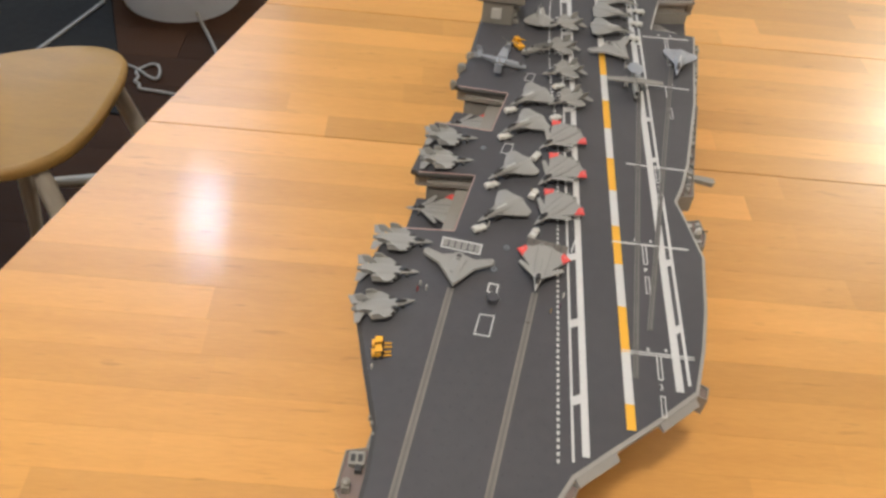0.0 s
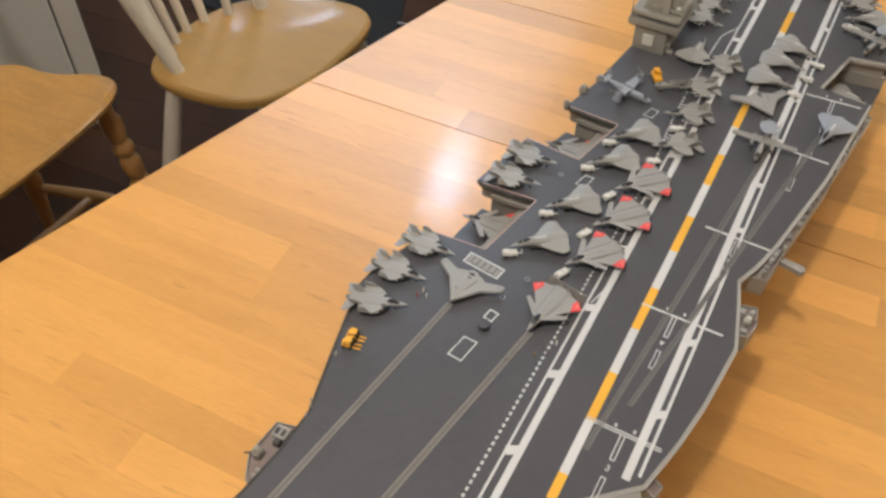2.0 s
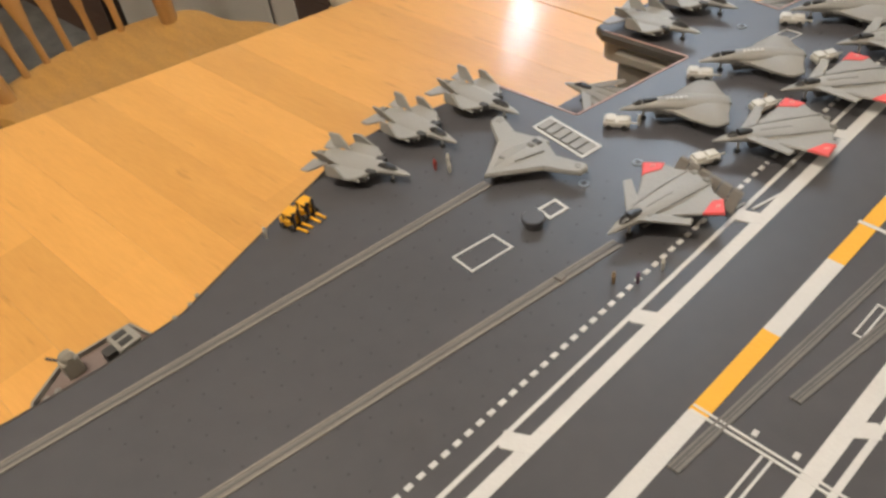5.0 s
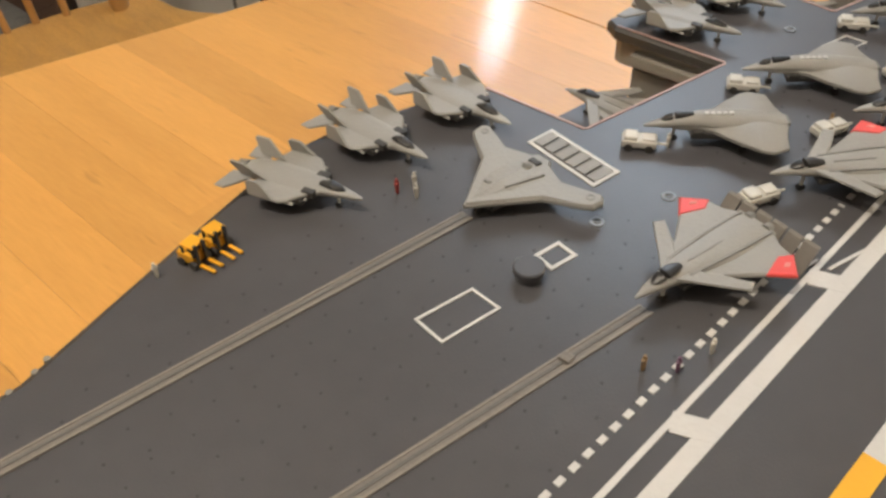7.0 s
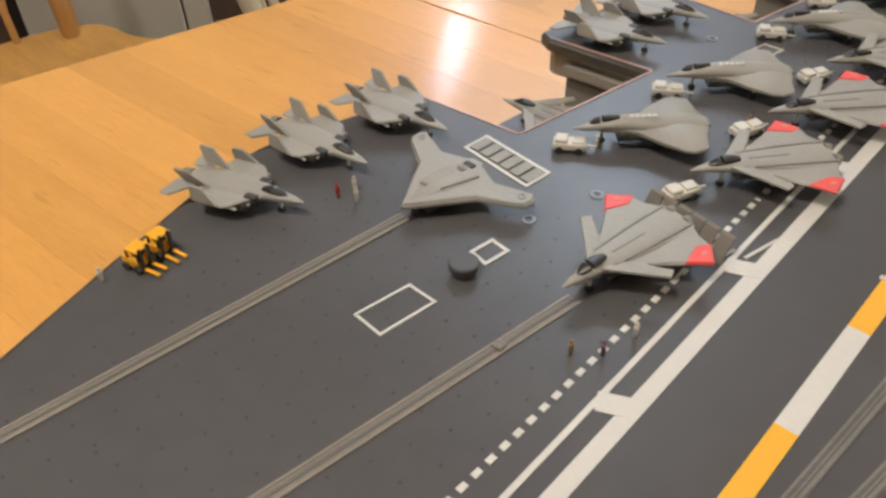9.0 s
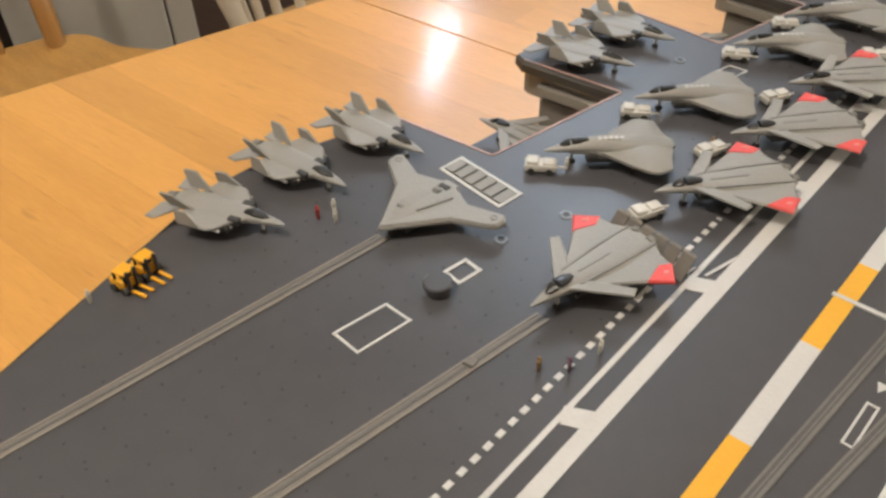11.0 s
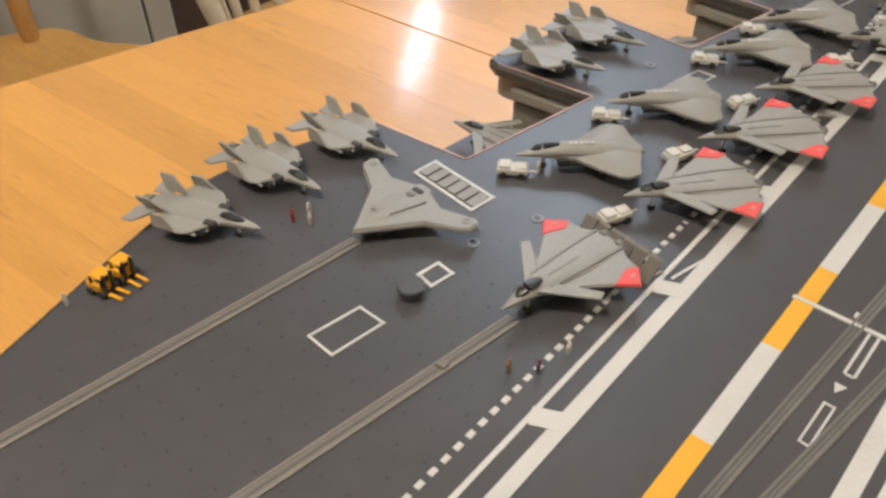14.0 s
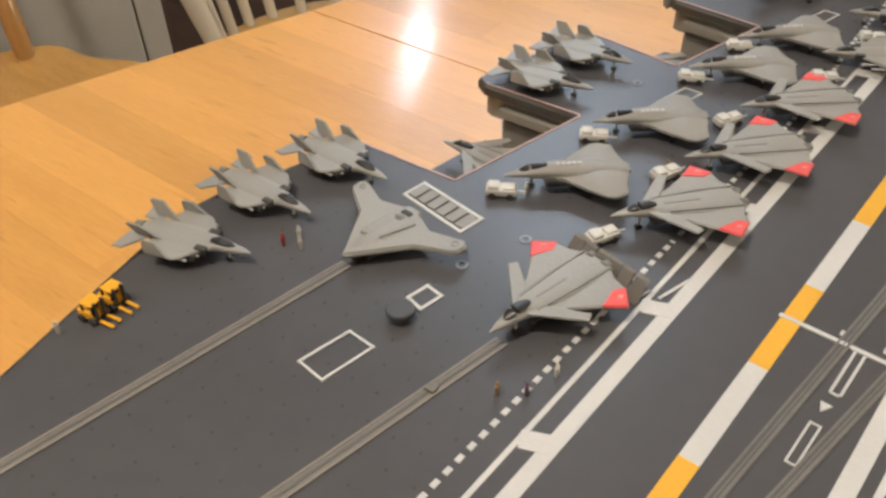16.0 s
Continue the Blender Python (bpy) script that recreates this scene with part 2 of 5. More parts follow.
# ---- room ----
DECK, TOP = 0.85, 0.75
floor = tagged(link("floor", block(-3.2, 3.0, -2.6, 4.2, -0.1, -0.004), M_FLOOR), "dark brown wooden floor in shade", "floor", kind="structure")
for i in range(44):
    y = -1.4 + i * 0.125
    for k in range(2):
        x0 = -3.0 + k * 2.0 + 0.35 * ((i * 7) % 5)
        part("floorboard", block(max(-3.2, x0 - 1.0), x0 + 0.999, y, y + 0.1244, -0.004, 0.008, 0.0006), M_FLOOR, floor)
WALLS = (("wall_west", (-3.3, -3.2, -2.7, 4.3)), ("wall_east", (3.0, 3.1, -2.7, 4.3)), ("wall_south", (-3.2, 3.0, -2.7, -2.6)), ("wall_north", (-3.2, 3.0, 4.2, 4.3)))
for name, (x0, x1, y0, y1) in WALLS:
    tagged(link(name, block(x0, x1, y0, y1, -0.1, 2.5), M_WALL), "plain painted wall of the dining room", "wall", kind="structure")
tagged(link("ceiling", block(-3.3, 3.1, -2.7, 4.3, 2.5, 2.6), M_CEIL), "plain white ceiling", "ceiling", kind="structure")

# ---- table ----


def edge_x(y):
    return -0.2241 + 0.31 * (y - 0.79)


table = thing("dining_table", pose(0, 0, 0), "lacquered beech dining table of glued staves with two leaf seams", "table")
STAVE, Y_END, X_END, SKEW = 0.0336, 1.73, 1.02, -0.020


def stave(xa, xb, y0, y1, left_open, right_open):
    g = 0.00005
    pts = [(xa if not left_open else edge_x(y0) - 0.0, y0 + g), (xb, y0 + g), (xb, y1 - g), (xa if not left_open else edge_x(y1), y1 - g)]
    pts = [(x, y + SKEW * x) for x, y in pts]
    return prism(pts, TOP - 0.022, TOP, inset=0.00012, drop=0.00004)


rows_y = []
y = 0.7745 - STAVE * 32
while y < Y_END:
    rows_y.append(y)
    y += STAVE
rng = random.Random(5)
for i, y0 in enumerate(rows_y):
    gap = 0.0012 if abs(y0 - 0.7745) < 1e-6 or abs(y0 - 0.7745 - 7 * STAVE) < 1e-6 else 0.0
    x = edge_x(y0)
    first = True
    step = rng.uniform(0.10, 0.42)
    wood = M_LEAF if y0 > 0.77 else M_STAVE
    while x < X_END - 0.02:
        nx = min(X_END, x + step)
        if X_END - nx < 0.12:
            nx = X_END
        part("stave", stave(x, nx, y0 + gap, y0 + STAVE, first, False), wood, table)
        x, first = nx, False
        step = rng.uniform(0.17, 0.38)
Y0 = rows_y[0]
part("core_board", prism([(edge_x(Y0) + 0.004, Y0 + 0.012), (X_END - 0.004, Y0), (X_END - 0.004, Y_END - 0.02), (edge_x(Y_END) + 0.004, Y_END)], TOP - 0.034, TOP - 0.0215), M_GROOVE, table)
apron = bmesh.new()
prism([(edge_x(0.0) + 0.10, 0.0), (edge_x(0.0) + 0.125, 0.0), (edge_x(1.5) + 0.125, 1.5), (edge_x(1.5) + 0.10, 1.5)], TOP - 0.11, TOP - 0.034, apron)
part("apron", apron, M_EDGE, table)
part("apron", block(0.86, 0.885, 0.0, 1.5, TOP - 0.11, TOP - 0.034), M_EDGE, table)
LEG = [(0, 0.022), (0.1, 0.03), (0.3, 0.036), (0.5, 0.03), (0.62, 0.042), (0.7, 0.03), (0.75, 0.04), (1, 0.04)]
for x, y in ((edge_x(0.0) + 0.18, 0.02), (edge_x(1.5) + 0.18, 1.48), (0.82, 0.02), (0.82, 1.48)):
    part("leg", turned((x, y, 0.008), (x, y, TOP - 0.034), LEG), M_EDGE, table, smooth=True)

# ---- chairs ----


PAINTED_SEAT = [(0.142, 0.0), (0.140, 0.070), (0.125, 0.125), (0.085, 0.160), (0.030, 0.170), (-0.040, 0.160), (-0.090, 0.142), (-0.125, 0.108), (-0.143, 0.055), (-0.147, 0.0)]
OAK_SEAT = [(0.150, 0.0), (0.147, 0.090), (0.136, 0.155), (0.108, 0.192), (0.070, 0.196), (0.030, 0.179), (-0.010, 0.175), (-0.050, 0.184), (-0.085, 0.174), (-0.118, 0.120), (-0.140, 0.0)]


def rounded(pts, times=2):
    """The closed outline with its corners cut smooth."""
    for _ in range(times):
        out = []
        for p, q in zip(pts, pts[1:] + pts[:1]):
            out += [lerp2(p, q, 0.25), lerp2(p, q, 0.75)]
        pts = out
    return pts


def lerp2(p, q, s):
    return (p[0] + (q[0] - p[0]) * s, p[1] + (q[1] - p[1]) * s)


def seat_mesh(half, z, thick, shear):
    """A saddled seat, front towards +x, with rounded corners."""
    out = rounded(half + [(x, -y) for x, y in half[-2:0:-1]])
    rings = []
    for inset, dz in ((0.020, -thick), (0.004, -thick * 0.8), (0.0, -thick * 0.35), (0.002, -0.004), (0.008, 0.0), (0.030, -0.002), (0.075, -0.008), (0.120, -0.010)):
        ring = []
        for x, y in out:
            k = max(0.03, 1 - inset / max(0.02, math.hypot(x, y)))
            ring.append((x * k, y * k + shear * x * k, z + dz))
        rings.append(ring)
    return loft(rings)


def chair(m, style, shear=0.0):
    light = style == "painted"
    label = "spindle-back chair with cream painted legs and natural wood seat" if light else "golden oak chair with turned legs and arrow-shaped back spindles"
    ob = thing("dining_chair", m, label, "chair", "chairs beside the table")
    frame_mat = M_CREAM if light else M_OAK
    H = 0.492 if light else 0.455
    part("seat", seat_mesh(PAINTED_SEAT if light else OAK_SEAT, H, 0.028 if light else 0.022, shear), M_SEAT if light else M_SEAT2, ob, "clear-lacquered wooden seat", True)
    plain = [(0, 0.012), (0.5, 0.0165), (0.9, 0.0145), (1, 0.0125)]
    bulb = [(0, 0.011), (0.25, 0.014), (0.45, 0.019), (0.52, 0.013), (0.545, 0.0185), (0.57, 0.0185), (0.595, 0.012), (0.62, 0.0175), (0.69, 0.0185), (0.715, 0.012), (0.74, 0.0185), (0.765, 0.0185), (0.79, 0.012), (0.83, 0.017), (0.90, 0.0185), (0.93, 0.013), (1, 0.015)]

    def s(x, y, z):
        return Vector((x, y + shear * x, z))

    feet = {}
    for sx in (-1, 1):
        for sy in (-1, 1):
            tx, ty = ((-0.068, 0.132) if sx < 0 else (0.082, 0.128)) if light else ((-0.060, 0.125) if sx < 0 else (0.100, 0.155))
            splay = (0.080, 0.060) if light else (0.030, 0.026) if sx > 0 else (0.095, 0.050)
            a, b = s(tx + sx * splay[0], sy * (ty + splay[1]), 0.008), s(tx, sy * ty, H - 0.024)
            feet[sx, sy] = (a, b)
            part("leg", turned(a, b, plain if light else bulb), frame_mat, ob, smooth=True)
    mid = {k: p + (q - p) * 0.40 for k, (p, q) in feet.items()}
    for sy in (-1, 1):
        part("stretcher", turned(mid[-1, sy], mid[1, sy], [(0, 0.008), (0.5, 0.013), (1, 0.008)]), frame_mat, ob, smooth=True)
    part("stretcher", turned((mid[-1, -1] + mid[1, -1]) / 2, (mid[-1, 1] + mid[1, 1]) / 2, [(0, 0.008), (0.5, 0.013), (1, 0.008)]), frame_mat, ob, smooth=True)
    top = []
    for u in ((-1, -0.66, -0.33, 0, 0.33, 0.66, 1) if light else (-1, -0.60, -0.30, 0, 0.29, 0.57, 1)):
        if light:
            a = s(-0.130 + 0.060 * u * u, u * 0.112, H - 0.008)
        else:
            a = s(-0.124 + 0.050 * u * u, u * 0.135, H - 0.008)
        b = a + Vector((-0.120 - 0.030 * u * u, u * 0.050, 0.48 - 0.05 * u * u))
        top.append(b)
        if light or abs(u) == 1:
            prof = [(0, 0.0115), (0.3, 0.0165), (1, 0.012)] if abs(u) == 1 else [(0, 0.0075), (0.4, 0.0095), (1, 0.006)]
            if not light:
                prof = [(0, 0.013), (0.08, 0.0145), (0.20, 0.0145), (0.22, 0.0115), (0.24, 0.016), (0.27, 0.016), (0.29, 0.0115), (0.34, 0.0155), (0.6, 0.014), (1, 0.011)]
            part("post" if abs(u) == 1 else "spindle", turned(a, b, prof), frame_mat, ob, smooth=True)
        else:
            ya = Vector((0, 1, 0))
            rings = []
            for k, hw, ht in ((0, 0.0055, 0.0055), (0.10, 0.0055, 0.005), (0.22, 0.0135, 0.004), (0.28, 0.0145, 0.004), (0.55, 0.009, 0.005), (1, 0.006, 0.006)):
                c = a + (b - a) * k
                rings.append([c + ya * (hw * math.cos(t * math.pi / 4)) + Vector((ht * math.sin(t * math.pi / 4), 0, 0)) for t in range(8)])
            part("spindle", loft(rings), frame_mat, ob, smooth=True)
    crest = [[p + Vector((0.011 * math.cos(t * math.pi / 3), 0, 0.03 * math.sin(t * math.pi / 3))) for t in range(6)] for p in top]
    part("crest_rail", loft(crest), frame_mat, ob, smooth=True)
    return ob


chair(pose(-0.574, 1.138, 0, 0, 0, -4), "painted", 0.28).scale = (0.97, 0.97, 0.97)
chair(pose(-0.868, 0.768, 0, 0, 0, -2), "oak", 0.20)

# ---- things on the floor behind the table ----
base = thing("stool_base", pose(-0.660, 2.290, 0), "white plastic oval base of a stool with a hand hole", "stool")
oval = [(0.20 * math.cos(2 * math.pi * i / 40), 0.19 * math.sin(2 * math.pi * i / 40)) for i in range(40)]
part("shell", loft([[(x * s, y * s, z) for x, y in oval] for s, z in ((0.80, 0.008), (0.86, 0.06), (0.92, 0.11), (1.0, 0.12), (1.02, 0.13), (0.98, 0.14), (0.7, 0.138))]), M_WPLAST, base, smooth=True)
part("hand_hole", loft([[(-0.09 + x * 0.2, -0.08 + y * 0.14, z) for x, y in oval] for z in (0.1385, 0.1415)]), M_DARK, base, smooth=True)


def cable(name, pts, r, label):
    cu = bpy.data.curves.new(name, "CURVE")
    cu.dimensions, cu.bevel_depth, cu.bevel_resolution = "3D", r, 2
    sp = cu.splines.new("NURBS")
    sp.points.add(len(pts) - 1)
    for p, q in zip(sp.points, pts):
        p.co = (*q, 1)
    sp.use_endpoint_u, sp.order_u = True, 4
    cu.materials.append(M_CABLE)
    return tagged(new(name, cu), label, "cable")


cable("power_cable", [(-0.62, 2.20, 0.13), (-0.60, 2.17, 0.06), (-0.575, 2.14, 0.0145), (-0.53, 2.06, 0.0125), (-0.47, 1.93, 0.0125), (-0.44, 1.80, 0.0125), (-0.38, 1.60, 0.0125)], 0.0045, "pale power cable trailing over the dark floor")
cable("coiled_cable", [(-0.735, 1.915, 0.0145), (-0.70, 1.93, 0.0125), (-0.64, 1.865, 0.0125), (-0.61, 1.86, 0.02), (-0.63, 1.93, 0.02), (-0.66, 1.93, 0.0125), (-0.69, 1.89, 0.0125), (-0.66, 1.87, 0.02), (-0.68, 1.85, 0.0125), (-0.65, 1.84, 0.02), (-0.665, 1.82, 0.0125), (-0.62, 1.825, 0.0125), (-0.55, 1.81, 0.0125)], 0.0038, "pale coiled cable lying on the dark floor")
cable("pale_rod", [(-0.945, 1.93, 0.019), (-0.92, 2.0, 0.019), (-0.88, 2.11, 0.019), (-0.85, 2.20, 0.019)], 0.005, "straight pale plastic strip lying on the black rug")
rug = tagged(link("rug", prism([(-0.66, 1.72), (-0.97, 2.60), (-2.00, 2.60), (-1.26, 1.76)], 0.0075, 0.0145, inset=0.003, drop=0.003), M_RUG), "black rug lying on the dark floor", "rug")

cab = thing("tall_cabinet", pose(-1.239, 1.133, 0, 0, 0, 58), "light grey tall cabinet with a paler edge strip on the floor", "cabinet")
part("body", block(-0.167, 0.115, 0.0, 0.30, 0.008, 1.5, 0.006), M_GREYPANEL, cab)
part("edge_strip", block(0.119, 0.167, 0.004, 0.30, 0.008, 1.5, 0.004), M_WALL, cab)
part("edge_strip", block(-0.203, -0.170, 0.02, 0.30, 0.008, 1.5, 0.004), M_DARKWOOD, cab, "dark edge strip")

bench = thing("low_bench", pose(-1.40, 0.76, 0), "low grey-framed bench with a dark speckled cushion behind the oak chair", "bench")
part("cushion", block(-0.19, 0.19, -0.17, 0.15, 0.235, 0.315, 0.018), M_SPECKLE, bench, "dark grey speckled fabric cushion", True)
part("seat_frame", block(-0.20, 0.20, -0.18, 0.16, 0.205, 0.234, 0.004), M_GREYPANEL, bench)
for x in (-0.18, 0.18):
    for y in (-0.165, 0.145):
        part("leg", block(x - 0.014, x + 0.014, y - 0.014, y + 0.014, 0.008, 0.205, 0.003), M_GREYPANEL, bench)
    part("rail", block(x - 0.010, x + 0.010, -0.150, 0.130, 0.060, 0.082, 0.003), M_GREYPANEL, bench)

# ---- ship ----
AX = Vector((math.sin(radians(13)), math.cos(radians(13))))
AN = Vector((AX.y, -AX.x))
AO = Vector((0.0640, 0.35))


def at(s, n):
    p = AO + AX * s + AN * n
    return (p.x, p.y)


ship = thing("model_aircraft_carrier", pose(0, 0, 0), "large grey plastic scale model aircraft carrier standing on the table", "ship model")
OUT = [(-0.028, 0.13), (0.002, 0.285), (0.0136, 0.332), (0.0185, 0.362), (0.0205, 0.392), (0.0112, 0.4347), (0.0042, 0.469), (-0.0005, 0.49), (0.0023, 0.507),
       (0.0150, 0.541), (0.0225, 0.5565), (0.0622, 0.5572), (0.0770, 0.6180), (0.0345, 0.6178), (0.0295, 0.6210), (0.0455, 0.6815), (0.0905, 0.6750), (0.1055, 0.7285),
       (0.0645, 0.7335), (0.0605, 0.7365), (0.0742, 0.7770), (0.0858, 0.8450), (0.1020, 0.9200), (0.1130, 0.9560), (0.1330, 1.0080), (0.1480, 1.0330), (0.2200, 1.0400), (0.2650, 1.0230),
       (0.2870, 0.9800), (0.2990, 0.9150), (0.2640, 0.9110), (0.2471, 0.8524), (0.2880, 0.8450), (0.2680, 0.7363), (0.2466, 0.6514), (0.2372, 0.6239), (0.2290, 0.6060), (0.2330, 0.5860), (0.2392, 0.5480),
       (0.2310, 0.4980), (0.2235, 0.4660), (0.2130, 0.4318), (0.1843, 0.4087), (0.1566, 0.3885), (0.1310, 0.3693), (0.1212, 0.3540), (0.1060, 0.2800), (0.0760, 0.13)]
deck = part("flight_deck", prism(OUT, DECK - 0.0022, DECK), M_DECK, ship, "matt dark grey flight deck")


def shrunk(pts, d):
    """The outline moved inwards by d."""
    out, n = [], len(pts)
    for i in range(n):
        p, a, b = Vector(pts[i]), Vector(pts[i - 1]), Vector(pts[(i + 1) % n])
        u, v = (p - a).normalized(), (b - p).normalized()
        nrm = Vector((u.y, -u.x)) + Vector((v.y, -v.x))
        nrm = nrm.normalized() if nrm.length > 1e-6 else Vector((u.y, -u.x))
        out.append(tuple(p + nrm * d))
    return out


part("gallery", prism(shrunk(OUT, 0.003), DECK - 0.016, DECK - 0.0022), M_SLAB, ship, "grey gallery level under the deck edge")
RIM = [p if 10 <= i <= 19 else q for i, (p, q) in enumerate(zip(shrunk(OUT, -0.0010), shrunk(OUT, -0.0026)))]
# starboard and stern strip coloured darker to hold the shadow line beside the deck
for name, mat, span in (("deck_rim", M_SHADERIM, range(0, 28)), ("deck_rim", M_RIM, range(28, len(OUT)))):
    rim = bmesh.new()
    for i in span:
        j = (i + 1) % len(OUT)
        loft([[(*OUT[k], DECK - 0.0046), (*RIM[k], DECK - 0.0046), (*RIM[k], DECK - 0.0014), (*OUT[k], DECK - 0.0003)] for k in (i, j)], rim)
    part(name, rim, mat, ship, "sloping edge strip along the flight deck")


def hull_ring(s, half, z0, z1, flare):
    return [(*at(s, -half * flare), z0), (*at(s, half * flare), z0), (*at(s, half), z1), (*at(s, -half), z1)]


STN = [(-0.235, 0.004), (-0.18, 0.022), (-0.10, 0.042), (0.0, 0.056), (0.15, 0.060), (0.45, 0.060), (0.60, 0.056), (0.69, 0.045)]
part("lower_hull", loft([hull_ring(s, h, TOP, TOP + 0.034, 0.55) for s, h in STN]), M_RED, ship, "dull red lower hull")
part("upper_hull", loft([hull_ring(s, h * 1.0, TOP + 0.034, DECK - 0.016, 1.0) for s, h in STN]), M_SLAB, ship, "grey hull side")
# hangar openings and braces in the elevator bays
for (a, b), (c, d) in ((((0.0622, 0.5572), (0.0770, 0.6180)), ((0.0225, 0.5565), (0.0345, 0.6178))), (((0.0905, 0.6750), (0.1055, 0.7285)), ((0.0455, 0.6815), (0.063, 0.7335)))):
    A, B = Vector(a), Vector(b)
    for k, z in ((0.0, DECK - 0.020), (0.0, DECK - 0.030)):
        bay = bmesh.new()
        prism([tuple(A), tuple(B), tuple(B + AN * 0.004), tuple(A + AN * 0.004)], z - 0.003, z, bay)
        part("bay_ledge", bay, M_SLAB, ship)
    part("bay_wall", prism([tuple(A + AN * 0.003), tuple(B + AN * 0.003), tuple(B + AN * 0.010), tuple(A + AN * 0.010)], DECK - 0.07, DECK - 0.016), M_SLAB, ship)
    C, Dv = Vector(c), Vector(d)
    lift = part("elevator_platform", prism([tuple(A - AN * 0.001), tuple(B - AN * 0.001), tuple(Dv), tuple(C)], DECK - 0.032, DECK - 0.027), M_DECK, ship, "lowered aircraft elevator platform")
    tape = bmesh.new()
    for p, q in ((C, A), (A, B), (B, Dv)):
        u = (q - p).normalized()
        nn = Vector((u.y, -u.x)) * 0.0008
        prism([tuple(p), tuple(q), tuple(q + nn), tuple(p + nn)], DECK, DECK + 0.0003, tape)
    part("edge_tape", tape, M_TAPE, ship, "red and white edge marking")
for p, q, w in (((0.0345, 0.6178), (0.077, 0.618), 0.010), ((0.063, 0.7335), (0.1055, 0.7285), 0.010)):
    u = (Vector(q) - Vector(p)).normalized()
    nn = Vector((-u.y, u.x))
    a, b = Vector(p) + u * 0.007, Vector(q)
    part("support_wall", prism([tuple(a + nn * 0.002), tuple(b + nn * 0.002), tuple(b + nn * w), tuple(a + nn * w)], DECK - 0.030, DECK - 0.016), M_SLAB, ship)
    part("support_wall", prism([tuple(a + u * 0.014 + nn * 0.003), tuple(b + nn * 0.003), tuple(b + nn * w), tuple(a + u * 0.014 + nn * w)], DECK - 0.05, DECK - 0.030), M_SLAB, ship)
    part("bay_girder", prism([tuple(a - nn * 0.0012), tuple(b - nn * 0.0012), tuple(b + nn * 0.004), tuple(a + nn * 0.004)], DECK - 0.0125, DECK - 0.0088), M_SLAB, ship)
    low = a + u * 0.016
    part("bay_brace", rod((*low, DECK - 0.047), (*(b - u * 0.004), DECK - 0.019), 0.0013), M_SLAB, ship)
# port elevator bay
part("elevator_platform", prism([(0.2480, 0.8535), (0.2650, 0.9105), (0.3000, 0.9145), (0.2890, 0.8460)], DECK - 0.032, DECK - 0.027), M_DECK, ship, "lowered aircraft elevator platform")
part("bay_wall", prism([(0.2440, 0.8520), (0.2610, 0.9115), (0.2560, 0.9115), (0.2390, 0.8520)], DECK - 0.07, DECK - 0.016), M_SLAB, ship)

part("bay_wall", prism([(0.2610, 0.9117), (0.3000, 0.9157), (0.2990, 0.9260), (0.2600, 0.9217)], TOP + 0.02, DECK - 0.016), M_SLAB, ship)

# ---- deck markings ----


def strip(name, a, b, w, mat, lift=0.0003, parent=None):
    a, b = Vector(a), Vector(b)
    u = (b - a).normalized()
    n = Vector((u.y, -u.x)) * (w / 2)
    return part(name, prism([tuple(a - n), tuple(b - n), tuple(b + n), tuple(a + n)], DECK - 0.0002, DECK + lift), mat, parent or deck)


def lerp(a, b, s):
    return (a[0] + (b[0] - a[0]) * s, a[1] + (b[1] - a[1]) * s)


# landing centre line of yellow and white stripes
C0, C1 = (0.1690, 0.4010), (0.2088, 1.0180)
clen = (Vector(C1) - Vector(C0)).length
s, i = 0.0, 0
first_len = 0.0575 - 0.0395 + 0.0
while s < clen:
    e = min(clen, s + (first_len if i == 0 else 0.0388))
    strip("centre_stripe", lerp(C0, C1, s / clen), lerp(C0, C1, e / clen), 0.0056, M_YELLOW if i % 2 == 0 else M_WHITE)
    s, i = e, i + 1
# side lines: one broad, one thin, with bridges between
LB0, LB1 = (0.1402, 0.3812), (0.1792, 1.0100)
LT0, LT1 = (0.1325, 0.3775), (0.1707, 1.0100)
strip("side_line", LB0, LB1, 0.0044, M_WHITE)
strip("side_line", LT0, LT1, 0.0015, M_WHITE)
for y in (0.4198, 0.4794, 0.5391, 0.5990, 0.6587, 0.7119, 0.7720, 0.832, 0.892, 0.952):
    k = (y - 0.379) / 0.631
    strip("line_bridge", lerp(LT0, LT1, k), lerp(LB0, LB1, k), 0.0058, M_WHITE, 0.00035)
RB0, RB1 = (0.2030, 0.4302), (0.2388, 1.0050)
RT0, RT1 = (0.2098, 0.4353), (0.2452, 1.0000)
strip("side_line", RB0, RB1, 0.0050, M_WHITE)
strip("side_line", RT0, RT1, 0.0020, M_WHITE)
for y in (0.4787, 0.5389, 0.5960, 0.6525, 0.7060, 0.765, 0.825, 0.885, 0.945):
    k = (y - 0.432) / 0.570
    strip("line_bridge", lerp(RB0, RB1, k), lerp(RT0, RT1, k), 0.0052, M_WHITE, 0.00035)
